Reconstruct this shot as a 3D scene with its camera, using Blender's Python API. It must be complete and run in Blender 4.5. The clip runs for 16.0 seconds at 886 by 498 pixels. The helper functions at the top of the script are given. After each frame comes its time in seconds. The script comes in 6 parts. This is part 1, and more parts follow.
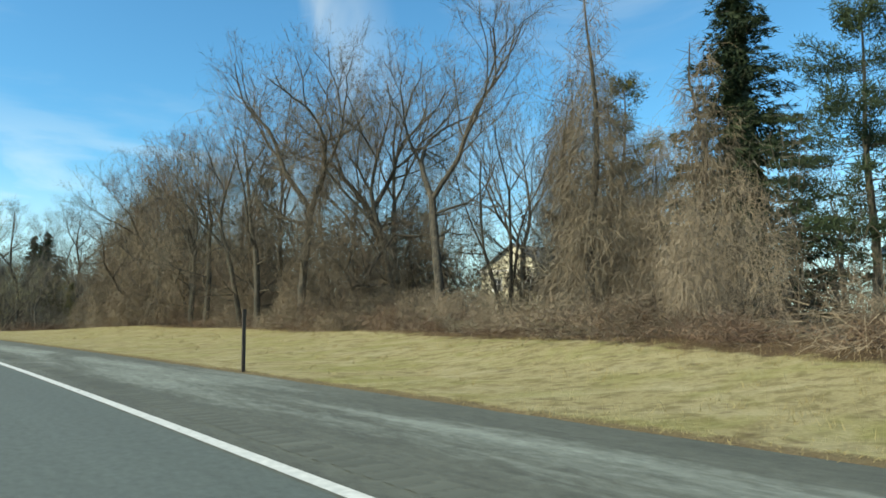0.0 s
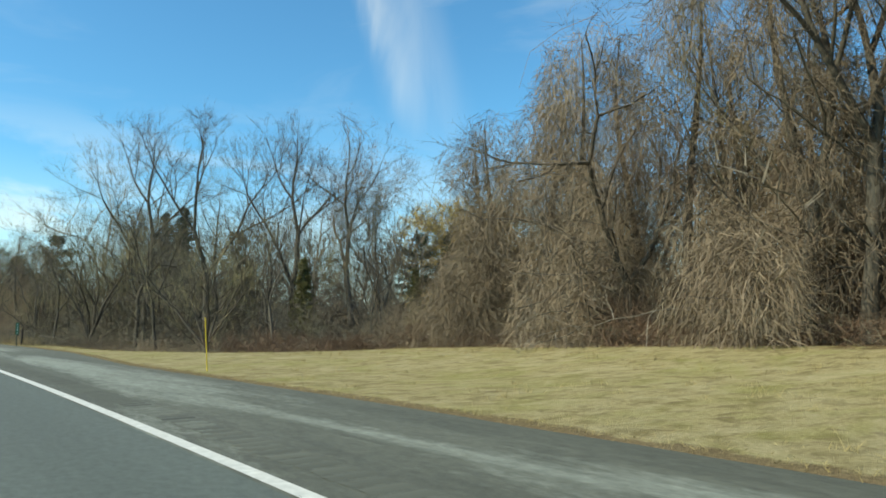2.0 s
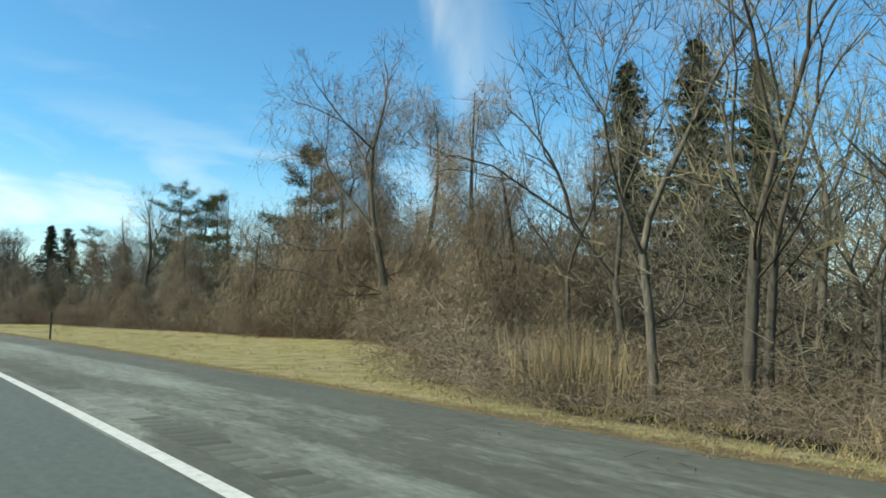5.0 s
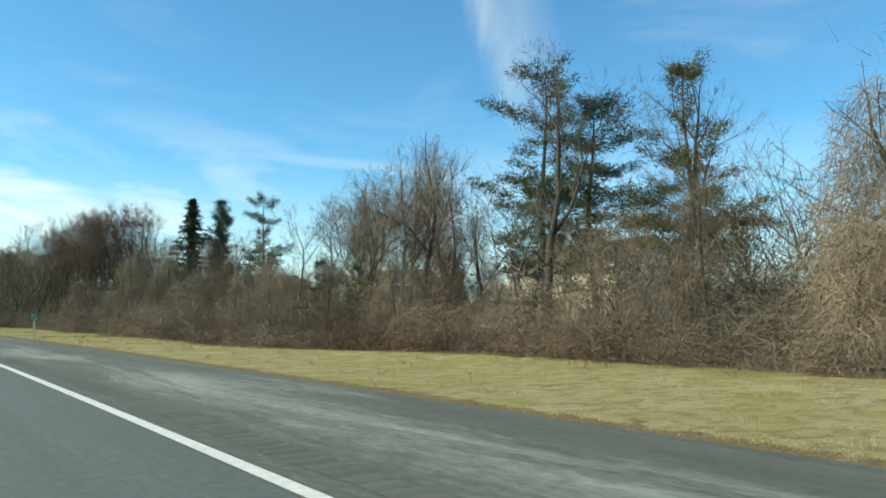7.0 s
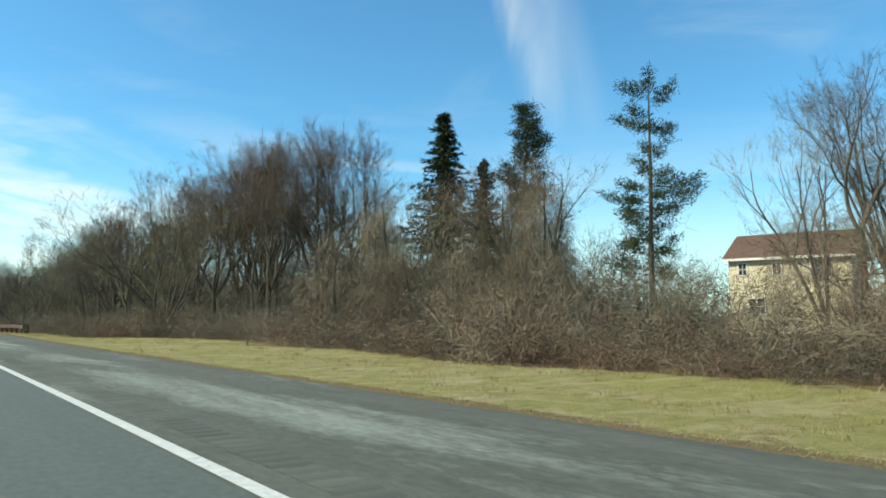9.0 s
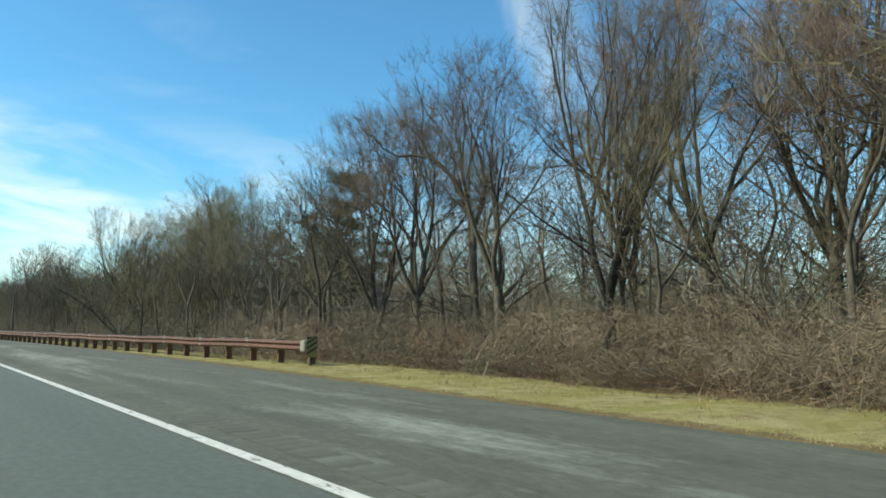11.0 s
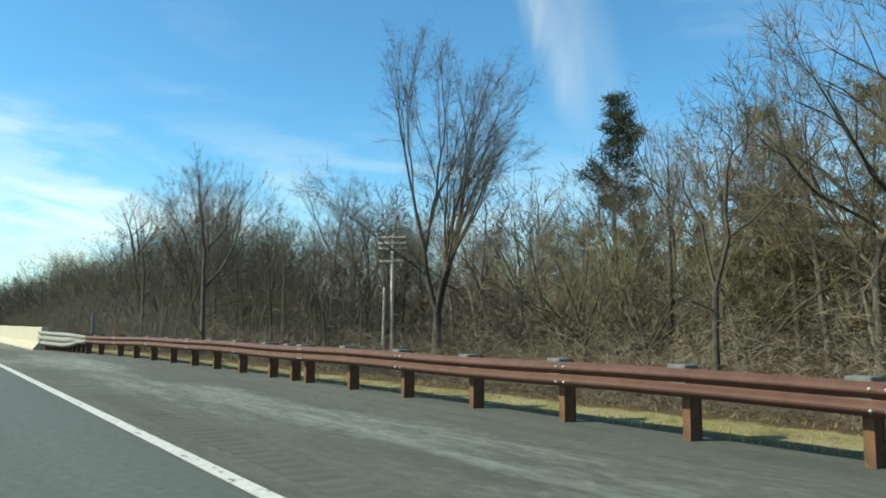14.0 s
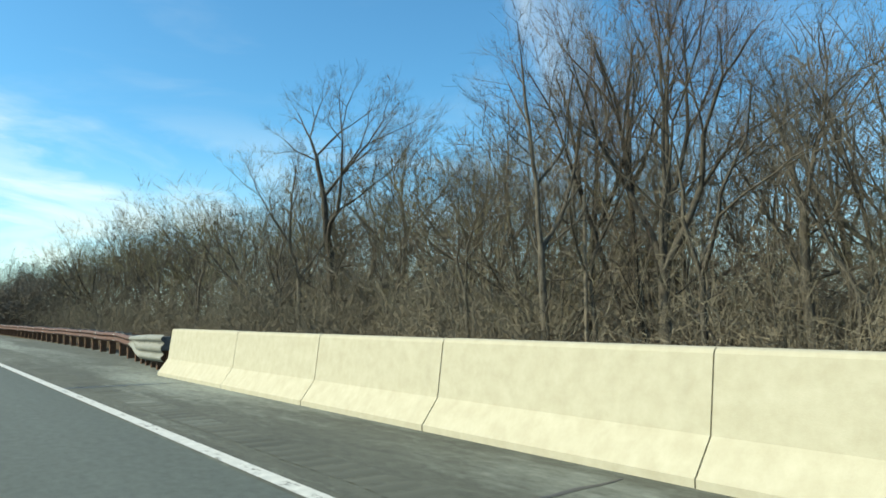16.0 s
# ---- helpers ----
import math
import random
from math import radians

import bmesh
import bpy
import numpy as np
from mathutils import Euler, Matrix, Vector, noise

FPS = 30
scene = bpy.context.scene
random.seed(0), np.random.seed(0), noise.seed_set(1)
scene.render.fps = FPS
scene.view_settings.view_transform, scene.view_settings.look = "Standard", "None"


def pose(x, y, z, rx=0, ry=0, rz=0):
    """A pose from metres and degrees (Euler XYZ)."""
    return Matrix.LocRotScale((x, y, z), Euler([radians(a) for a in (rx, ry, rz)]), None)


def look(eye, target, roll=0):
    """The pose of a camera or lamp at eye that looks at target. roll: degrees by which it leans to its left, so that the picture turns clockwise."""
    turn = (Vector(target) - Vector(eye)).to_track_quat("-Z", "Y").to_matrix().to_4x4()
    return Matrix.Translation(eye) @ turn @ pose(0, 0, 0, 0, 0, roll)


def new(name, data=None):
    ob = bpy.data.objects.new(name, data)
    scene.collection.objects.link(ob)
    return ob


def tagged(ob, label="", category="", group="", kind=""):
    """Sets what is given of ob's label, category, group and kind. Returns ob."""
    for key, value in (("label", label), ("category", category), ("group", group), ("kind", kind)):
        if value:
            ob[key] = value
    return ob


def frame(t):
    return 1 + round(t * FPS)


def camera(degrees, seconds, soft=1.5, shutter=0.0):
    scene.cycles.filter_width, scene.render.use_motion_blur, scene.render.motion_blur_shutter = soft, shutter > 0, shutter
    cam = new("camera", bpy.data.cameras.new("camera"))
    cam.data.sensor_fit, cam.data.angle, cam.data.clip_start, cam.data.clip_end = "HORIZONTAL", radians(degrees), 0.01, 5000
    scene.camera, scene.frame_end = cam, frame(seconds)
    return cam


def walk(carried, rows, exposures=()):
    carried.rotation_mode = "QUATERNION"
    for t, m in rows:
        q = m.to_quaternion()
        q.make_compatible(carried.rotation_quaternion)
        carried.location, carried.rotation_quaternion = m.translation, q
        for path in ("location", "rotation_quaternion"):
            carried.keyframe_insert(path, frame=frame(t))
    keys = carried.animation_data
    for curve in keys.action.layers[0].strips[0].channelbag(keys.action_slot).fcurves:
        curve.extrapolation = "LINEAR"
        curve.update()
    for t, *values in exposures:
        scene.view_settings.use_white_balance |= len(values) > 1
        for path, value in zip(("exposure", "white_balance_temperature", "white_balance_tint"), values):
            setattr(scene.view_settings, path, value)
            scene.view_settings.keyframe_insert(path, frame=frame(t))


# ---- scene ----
cam = camera(62.0, 16.0, soft=1.7)
PATH = [
    (0, (-0.207, -0.136, 1.295), (5.644, 7.924, 2.192), -0.42),
    (0.5, (-0.302, 13.993, 1.301), (5.448, 22.121, 2.240), 0.57),
    (1, (-0.559, 27.939, 1.299), (5.081, 36.154, 2.142), 0.29),
    (1.5, (-1.235, 41.531, 1.298), (4.215, 49.872, 2.143), -0.14),
    (2, (-1.994, 55.199, 1.301), (3.210, 63.683, 2.276), -0.43),
    (2.5, (-3.096, 68.991, 1.297), (1.980, 77.559, 2.210), 0.08),
    (3, (-4.545, 83.003, 1.304), (0.253, 91.717, 2.326), 0.64),
    (3.5, (-6.246, 96.632, 1.299), (-1.568, 105.417, 2.269), 0.05),
    (4, (-7.852, 110.310, 1.300), (-3.160, 119.092, 2.234), -0.04),
    (4.5, (-9.932, 124.041, 1.299), (-5.311, 132.862, 2.215), 0.10),
    (5, (-12.079, 137.913, 1.307), (-7.582, 146.798, 2.213), 0.61),
    (5.2, (-13.273, 143.404, 1.302), (-8.774, 152.293, 2.165), 0.56),
    (7.3, (-25.514, 200.300, 1.300), (-21.722, 209.505, 2.239), -0.16),
    (7.5, (-26.791, 205.631, 1.300), (-23.059, 214.862, 2.229), -0.37),
    (8, (-30.086, 218.764, 1.300), (-26.453, 228.030, 2.274), -0.24),
    (8.5, (-33.582, 231.842, 1.300), (-29.952, 241.104, 2.314), 0.50),
    (9, (-36.994, 245.799, 1.300), (-33.481, 255.115, 2.236), -0.16),
    (9.5, (-40.685, 259.272, 1.302), (-37.114, 268.572, 2.177), 0.39),
    (10, (-44.435, 272.537, 1.302), (-41.011, 281.890, 2.200), 0.34),
    (10.2, (-46.103, 277.810, 1.300), (-42.635, 287.142, 2.241), 0.00),
    (12.3, (-62.654, 333.689, 1.300), (-59.424, 343.097, 2.323), -0.33),
    (12.5, (-64.180, 339.175, 1.306), (-60.948, 348.586, 2.303), -0.22),
    (13, (-68.099, 352.255, 1.302), (-64.821, 361.657, 2.227), -0.08),
    (13.5, (-72.007, 364.800, 1.299), (-68.760, 374.209, 2.264), -0.16),
    (14, (-75.851, 378.109, 1.300), (-72.657, 387.534, 2.285), 0.06),
    (14.5, (-79.911, 391.918, 1.303), (-76.823, 401.380, 2.269), 0.17),
    (15, (-84.372, 405.237, 1.295), (-81.272, 414.690, 2.316), -0.53),
    (15.5, (-88.408, 418.484, 1.300), (-85.013, 427.842, 2.248), -0.21),
    (16, (-92.505, 431.718, 1.297), (-89.147, 441.094, 2.198), -0.37),
]
walk(cam, [(t, look(eye, target, roll)) for t, eye, target, roll in PATH],
     [(0, 0.47, 7950, -1), (16, 0.47, 7950, -1)])

# ---- sky and sun ----
SUN_LEFT = 80.0      # degrees left of +y
SUN_UP = 37.0
world = bpy.data.worlds.new("winter_sky")
scene.world = world
world.use_nodes = True
wt = world.node_tree
background = wt.nodes["Background"]


def wmath(operation, a, b=None, c=None):
    n = wt.nodes.new("ShaderNodeMath")
    n.operation = operation
    for i, v in enumerate((a, b, c)):
        if v is None:
            continue
        if isinstance(v, (int, float)):
            n.inputs[i].default_value = v
        else:
            wt.links.new(v, n.inputs[i])
    return n.outputs[0]


def wrange(v, a, b, c=0.0, d=1.0):
    n = wt.nodes.new("ShaderNodeMapRange")
    n.interpolation_type = "SMOOTHSTEP"
    wt.links.new(v, n.inputs[0])
    for i, x in enumerate((a, b, c, d)):
        n.inputs[i + 1].default_value = x
    return n.outputs[0]


air = wt.nodes.new("ShaderNodeTexSky")
air.sky_type = "NISHITA"
air.sun_disc = False
air.sun_elevation = radians(SUN_UP)
air.sun_rotation = radians(-SUN_LEFT)
air.air_density = 1.0
air.dust_density = 0.3
air.ozone_density = 3.0
coord = wt.nodes.new("ShaderNodeTexCoord")
apart = wt.nodes.new("ShaderNodeSeparateXYZ")
wt.links.new(coord.outputs["Generated"], apart.inputs[0])
azimuth = wmath("MULTIPLY", wmath("ARCTAN2", apart.outputs[0], apart.outputs[1]), 57.2958)
elevation = wmath("MULTIPLY", wmath("ARCSINE", apart.outputs[2]), 57.2958)


def sky_noise(sa, se, scale, detail, shear=0.0, shift=0.0):
    pair = wt.nodes.new("ShaderNodeCombineXYZ")
    wt.links.new(wmath("ADD", wmath("MULTIPLY", wmath("MULTIPLY_ADD", elevation, shear, azimuth), sa), shift), pair.inputs[0])
    wt.links.new(wmath("MULTIPLY", elevation, se), pair.inputs[1])
    n = wt.nodes.new("ShaderNodeTexNoise")
    n.inputs["Scale"].default_value = scale
    n.inputs["Detail"].default_value = detail
    n.inputs["Roughness"].default_value = 0.55
    n.inputs["Distortion"].default_value = 0.5
    wt.links.new(pair.outputs[0], n.inputs["Vector"])
    return n.outputs[0]


# old contrail, spread into a band
wisp = sky_noise(0.25, 0.05, 1.0, 5)
lean_az = wmath("MULTIPLY_ADD", wmath("SUBTRACT", elevation, 20), 0.28, azimuth)
band_in = wmath("MULTIPLY_ADD", wmath("SUBTRACT", wisp, 0.5), 2.4, lean_az)
streak = wmath("MULTIPLY", wmath("MULTIPLY", wrange(band_in, 25.4, 27.2), wrange(band_in, 27.2, 29.4, 1.0, 0.0)), wmath("MULTIPLY", wrange(elevation, 14, 22), wmath("MULTIPLY", wrange(wisp, 0.30, 0.65), 0.24)))
band = wmath("MULTIPLY", wrange(band_in, 25.2, 29.2), wrange(band_in, 29.8, 33.6, 1.0, 0.0))
band = wmath("MULTIPLY", band, wmath("MULTIPLY", wrange(elevation, 8, 22), wmath("MULTIPLY_ADD", wisp, 0.44, -0.08)))
# low cloud bank and thin veils
low = wmath("MULTIPLY", wrange(sky_noise(0.045, 0.16, 1.3, 7, 0.5, 3.1), 0.40, 0.62), wrange(elevation, 17, 6.5))
low = wmath("MULTIPLY", low, wrange(azimuth, 42, -2, 0.45, 1.0))
veil = wmath("MULTIPLY", wrange(sky_noise(0.03, 0.11, 1.6, 6, -1.2, 9.0), 0.52, 0.80), 0.12)
# the bank's ragged top slopes down towards the right
bank_top = wmath("MULTIPLY_ADD", sky_noise(0.16, 0.16, 1.0, 8, 1.2, 1.7), 9.0, wmath("MULTIPLY_ADD", azimuth, -0.36, 7.2))
bank = wmath("MULTIPLY", wrange(wmath("SUBTRACT", bank_top, elevation), -0.5, 6.0), wmath("MULTIPLY", wrange(azimuth, 16, 2), wrange(sky_noise(0.10, 0.34, 1.0, 9, 1.6, 5.7), 0.34, 0.70)))
haze = wrange(elevation, 13, 1.0, 0.0, 0.40)
cloud = wmath("MAXIMUM", wmath("MAXIMUM", wmath("MULTIPLY", low, 0.42), wmath("MULTIPLY", bank, 0.58)), wmath("MAXIMUM", wmath("ADD", wmath("MAXIMUM", band, veil), streak), haze))
cloud = wmath("MULTIPLY", cloud, wrange(elevation, -2, 0.5))
tinted = wt.nodes.new("ShaderNodeMix")
tinted.data_type = "RGBA"
tinted.blend_type = "MULTIPLY"
tinted.inputs[0].default_value = 1.0
wt.links.new(air.outputs[0], tinted.inputs[6])
tinted.inputs[7].default_value = (0.52, 1.10, 1.45, 1)
lit = wt.nodes.new("ShaderNodeMix")
lit.data_type = "RGBA"
wt.links.new(cloud, lit.inputs[0])
wt.links.new(tinted.outputs[2], lit.inputs[6])
lit.inputs[7].default_value = (7.6, 7.9, 8.2, 1)
wt.links.new(lit.outputs[2], background.inputs[0])
background.inputs[1].default_value = 0.118

sun = new("sun", bpy.data.lights.new("sun", "SUN"))
sun.data.energy = 4.6
sun.data.angle = radians(0.5)
sun.data.color = (1.0, 0.95, 0.86)
_a, _e = radians(SUN_LEFT), radians(SUN_UP)
sun.matrix_world = look((-math.sin(_a) * math.cos(_e) * 300, math.cos(_a) * math.cos(_e) * 300, math.sin(_e) * 300), (0, 0, 0))

# ---- the road's line ----
SPEED = 27.7
TIMES = [-8, 0, 1.5, 3, 5, 7.5, 10, 12.5, 16, 40]
TURNS = [-0.5, 0, 2.9, 6.5, 9.9, 14, 15.9, 16.9, 17, 17]
S = np.arange(-900.0, 2600.0, 1.0)
PSI = np.radians(np.mean([np.interp(S / SPEED + k, TIMES, TURNS) for k in np.linspace(-0.8, 0.8, 9)], axis=0))
RX = np.cumsum(-np.sin(PSI))
RY = np.cumsum(np.cos(PSI))
RX -= np.interp(0, S, RX)
RY -= np.interp(0, S, RY)


def heading(s):
    return float(np.interp(s, S, PSI))


def at(s, d, z=0.0):
    """A place s metres along the road and d metres right of the lane's middle line."""
    p = heading(s)
    return Vector((float(np.interp(s, S, RX)) + d * math.cos(p), float(np.interp(s, S, RY)) + d * math.sin(p), z))


def at_many(s, d, z):
    p = np.interp(s, S, PSI)
    return np.stack([np.interp(s, S, RX) + d * np.cos(p), np.interp(s, S, RY) + d * np.sin(p), z + 0 * p], -1)


def front(s):
    """Where the brush begins."""
    return np.interp(s, [-60, 0, 8, 20, 35, 70, 80, 88, 92, 97, 103, 107, 148, 152, 158, 166, 190, 215, 223, 229, 240, 260, 290, 300, 318, 330, 345, 420, 430, 462, 480, 600],
                     [13, 12, 13.5, 16, 18, 18.5, 18.2, 16.8, 14.5, 11.5, 9.0, 8.2, 8.1, 10.3, 15, 18, 18, 15, 14.6, 12.8, 12.4, 13.6, 16, 13, 12, 11.5, 12, 11, 9, 9, 11, 12])


def edge(s):
    """Where the paved shoulder ends."""
    return np.interp(s, [-60, 0, 20, 40, 65, 80, 93, 120, 150, 230, 290, 330, 352, 365, 380, 400, 412, 420, 426, 461, 470, 600],
                     [6.6, 6.6, 6.4, 6.25, 6.35, 6.1, 7.1, 7.15, 7.0, 7.2, 7.2, 8.3, 8.45, 8.35, 8.0, 7.65, 7.45, 6.95, 6.0, 6.0, 7.0, 7.2])


def smooth(x):
    x = np.clip(x, 0, 1)
    return x * x * (3 - 2 * x)


def ground_z(s, d):
    """Height of the ground beside the pavement."""
    rise = np.interp(s, [-60, 0, 60, 78, 90, 98, 146, 156, 168, 230, 300, 330, 345, 420, 430, 462, 480, 700],
                     [0.6, 0.65, 0.65, 0.35, -0.3, -1.0, -1.0, -0.2, 0.05, 0.1, 0.0, -0.2, -0.6, -0.6, -1.0, -1.0, -0.6, -0.4])
    e = edge(s)
    z = rise * smooth((d - e - 1.2) / np.maximum(front(s) - e + 2.0, 5.0))
    wave = 0.06 * np.sin(s * 0.31 + d * 0.7) + 0.05 * np.sin(s * 0.13 - d * 0.45 + 1.0)
    return z + wave * smooth((d - e - 0.5) / 4) + np.where(d > e, 0.015, 0)


# ---- materials ----
def shader(name, rough=0.8, metal=0.0):
    m = bpy.data.materials.new(name)
    m.use_nodes = True
    b = m.node_tree.nodes["Principled BSDF"]
    b.inputs["Roughness"].default_value = rough
    b.inputs["Metallic"].default_value = metal
    return m, m.node_tree, b


def coords(t, which="Object", scale=(1, 1, 1)):
    c = t.nodes.new("ShaderNodeTexCoord")
    m = t.nodes.new("ShaderNodeMapping")
    m.inputs["Scale"].default_value = scale
    t.links.new(c.outputs[which], m.inputs[0])
    return m.outputs[0]


def noise_of(t, vec, scale, detail=4.0, rough=0.55, distort=0.0):
    n = t.nodes.new("ShaderNodeTexNoise")
    n.inputs["Scale"].default_value = scale
    n.inputs["Detail"].default_value = detail
    n.inputs["Roughness"].default_value = rough
    n.inputs["Distortion"].default_value = distort
    t.links.new(vec, n.inputs["Vector"])
    return n.outputs[0]


def ramp(t, fac, stops):
    r = t.nodes.new("ShaderNodeValToRGB")
    el = r.color_ramp.elements
    while len(el) < len(stops):
        el.new(0.5)
    for e, (p, c) in zip(el, stops):
        e.position = p
        e.color = (*c, 1) if len(c) == 3 else c
    t.links.new(fac, r.inputs[0])
    return r.outputs[0]


def blend(t, fac, a, b, mode="MIX"):
    n = t.nodes.new("ShaderNodeMix")
    n.data_type = "RGBA"
    n.blend_type = mode
    for v, i in ((fac, 0), (a, 6), (b, 7)):
        if isinstance(v, (int, float)):
            n.inputs[i].default_value = v
        elif isinstance(v, tuple):
            n.inputs[i].default_value = (*v, 1)
        else:
            t.links.new(v, n.inputs[i])
    return n.outputs[2]


def relief(t, b, height, strength, distance=0.02):
    n = t.nodes.new("ShaderNodeBump")
    n.inputs["Strength"].default_value = strength
    n.inputs["Distance"].default_value = distance
    t.links.new(height, n.inputs["Height"])
    t.links.new(n.outputs[0], b.inputs["Normal"])


def own_tint(t, colour, low=0.75, high=1.2):
    """Lightens or darkens a whole object by its own random number."""
    o = t.nodes.new("ShaderNodeObjectInfo")
    r = t.nodes.new("ShaderNodeMapRange")
    r.inputs[3].default_value, r.inputs[4].default_value = low, high
    t.links.new(o.outputs["Random"], r.inputs[0])
    h = t.nodes.new("ShaderNodeHueSaturation")
    t.links.new(r.outputs[0], h.inputs["Value"])
    t.links.new(colour, h.inputs["Color"])
    return h.outputs[0]


def plant(name, dark, light, scale=3.0, rough=0.85, low=0.6, high=1.3, stretch=1.0, spec=0.2):
    m, t, b = shader(name, rough)
    v = coords(t, "Object", (1, 1, stretch))
    c = ramp(t, noise_of(t, v, scale, 5), [(0.3, dark), (0.7, light)])
    c = blend(t, 0.55, c, ramp(t, noise_of(t, v, scale * 0.30, 3), [(0.38, dark), (0.62, light)]))
    t.links.new(own_tint(t, c, low, high), b.inputs["Base Color"])
    b.inputs["Specular IOR Level"].default_value = spec
    return m


def paint(name, dark, light, scale=6.0, rough=0.5, metal=0.0, bump=0.1, which="Object"):
    m, t, b = shader(name, rough, metal)
    v = coords(t, which)
    f = noise_of(t, v, scale, 6, 0.65)
    c = ramp(t, f, [(0.3, dark), (0.7, light)])
    c = blend(t, 0.3, c, ramp(t, noise_of(t, v, scale * 0.15, 3), [(0.35, dark), (0.65, light)]))
    t.links.new(c, b.inputs["Base Color"])
    if bump:
        relief(t, b, noise_of(t, v, scale * 8, 4), bump, 0.01)
    return m


def bark_of(name, dark, light, patch=None):
    m, t, b = shader(name, 0.9)
    v = coords(t, "Object", (1, 1, 0.25))
    f = noise_of(t, v, 9, 6, 0.65, 0.4)
    c = ramp(t, f, [(0.32, dark), (0.66, light)])
    if patch:
        c = blend(t, ramp(t, noise_of(t, coords(t, "Object", (1, 1, 0.5)), 2.2, 3, 0.5, 1.0), [(0.42, (0, 0, 0)), (0.5, (1, 1, 1))]), c, patch)
    t.links.new(own_tint(t, c, 0.7, 1.25), b.inputs["Base Color"])
    relief(t, b, f, 0.5, 0.03)
    b.inputs["Specular IOR Level"].default_value = 0.15
    return m


# paved surfaces: u runs along the road, v across it, in metres
def lane_material():
    m, t, b = shader("worn_asphalt", 0.85)
    v = coords(t, "UV")
    grain = noise_of(t, v, 60, 3, 0.7)
    track = noise_of(t, coords(t, "UV", (0.02, 1.1, 1)), 1.0, 4)
    c = ramp(t, grain, [(0.25, (0.053, 0.068, 0.060)), (0.75, (0.096, 0.118, 0.108))])
    c = blend(t, 0.5, c, ramp(t, track, [(0.35, (0.065, 0.081, 0.074)), (0.65, (0.088, 0.110, 0.102))]))
    c = blend(t, ramp(t, noise_of(t, v, 0.35, 5), [(0.4, (0, 0, 0)), (0.7, (0.35, 0.35, 0.35))]), c, (0.069, 0.083, 0.077))
    c = blend(t, 0.75, c, ramp(t, noise_of(t, coords(t, "UV", (1.0, 1.5, 1)), 7.0, 6, 0.7), [(0.3, (0.62, 0.63, 0.62)), (0.7, (1.28, 1.28, 1.28))]), "MULTIPLY")
    t.links.new(c, b.inputs["Base Color"])
    relief(t, b, grain, 0.4, 0.006)
    return m


def shoulder_material():
    m, t, b = shader("salt_stained_shoulder_asphalt", 0.9)
    v = coords(t, "UV")
    grain = noise_of(t, v, 45, 4, 0.7)
    c = ramp(t, grain, [(0.25, (0.053, 0.059, 0.048)), (0.75, (0.104, 0.114, 0.092))])
    c = blend(t, 0.45, c, ramp(t, noise_of(t, coords(t, "UV", (0.06, 1.0, 1)), 0.9, 5), [(0.35, (0.058, 0.065, 0.053)), (0.65, (0.106, 0.116, 0.095))]))
    blotch = noise_of(t, coords(t, "UV", (0.35, 1.3, 1)), 1.6, 7, 0.7, 0.8)
    c = blend(t, ramp(t, blotch, [(0.40, (0.55, 0.55, 0.55)), (0.55, (0, 0, 0))]), c, (0.048, 0.054, 0.044))
    # pale dried salt, in long broken patches
    salt = noise_of(t, coords(t, "UV", (0.085, 0.55, 1)), 1.0, 7, 0.62, 0.6)
    scuff = noise_of(t, coords(t, "UV", (0.9, 2.6, 1)), 2.0, 7, 0.75, 0.5)
    mask = blend(t, 0.24, salt, scuff, "LINEAR_LIGHT")
    # most of it in the strip that tyres throw it to
    across = t.nodes.new("ShaderNodeSeparateXYZ")
    t.links.new(v, across.inputs[0])
    tenth = t.nodes.new("ShaderNodeMath")
    tenth.operation = "MULTIPLY"
    tenth.inputs[1].default_value = 0.1
    t.links.new(across.outputs[1], tenth.inputs[0])
    strip = ramp(t, tenth.outputs[0], [(0.33, (0.42, 0.42, 0.42)), (0.41, (0.55, 0.55, 0.55)), (0.50, (0.57, 0.57, 0.57)), (0.58, (0.41, 0.41, 0.41)), (0.70, (0.40, 0.40, 0.40))])
    mask = blend(t, 0.5, mask, strip)
    mask = ramp(t, mask, [(0.485, (0, 0, 0)), (0.60, (0.78, 0.78, 0.78))])
    c = blend(t, mask, c, (0.225, 0.256, 0.226))
    c = blend(t, 0.8, c, ramp(t, noise_of(t, coords(t, "UV", (1.0, 1.8, 1)), 5.0, 7, 0.72), [(0.3, (0.600, 0.620, 0.600)), (0.7, (1.32, 1.32, 1.32))]), "MULTIPLY")
    t.links.new(c, b.inputs["Base Color"])
    relief(t, b, grain, 0.5, 0.008)
    return m


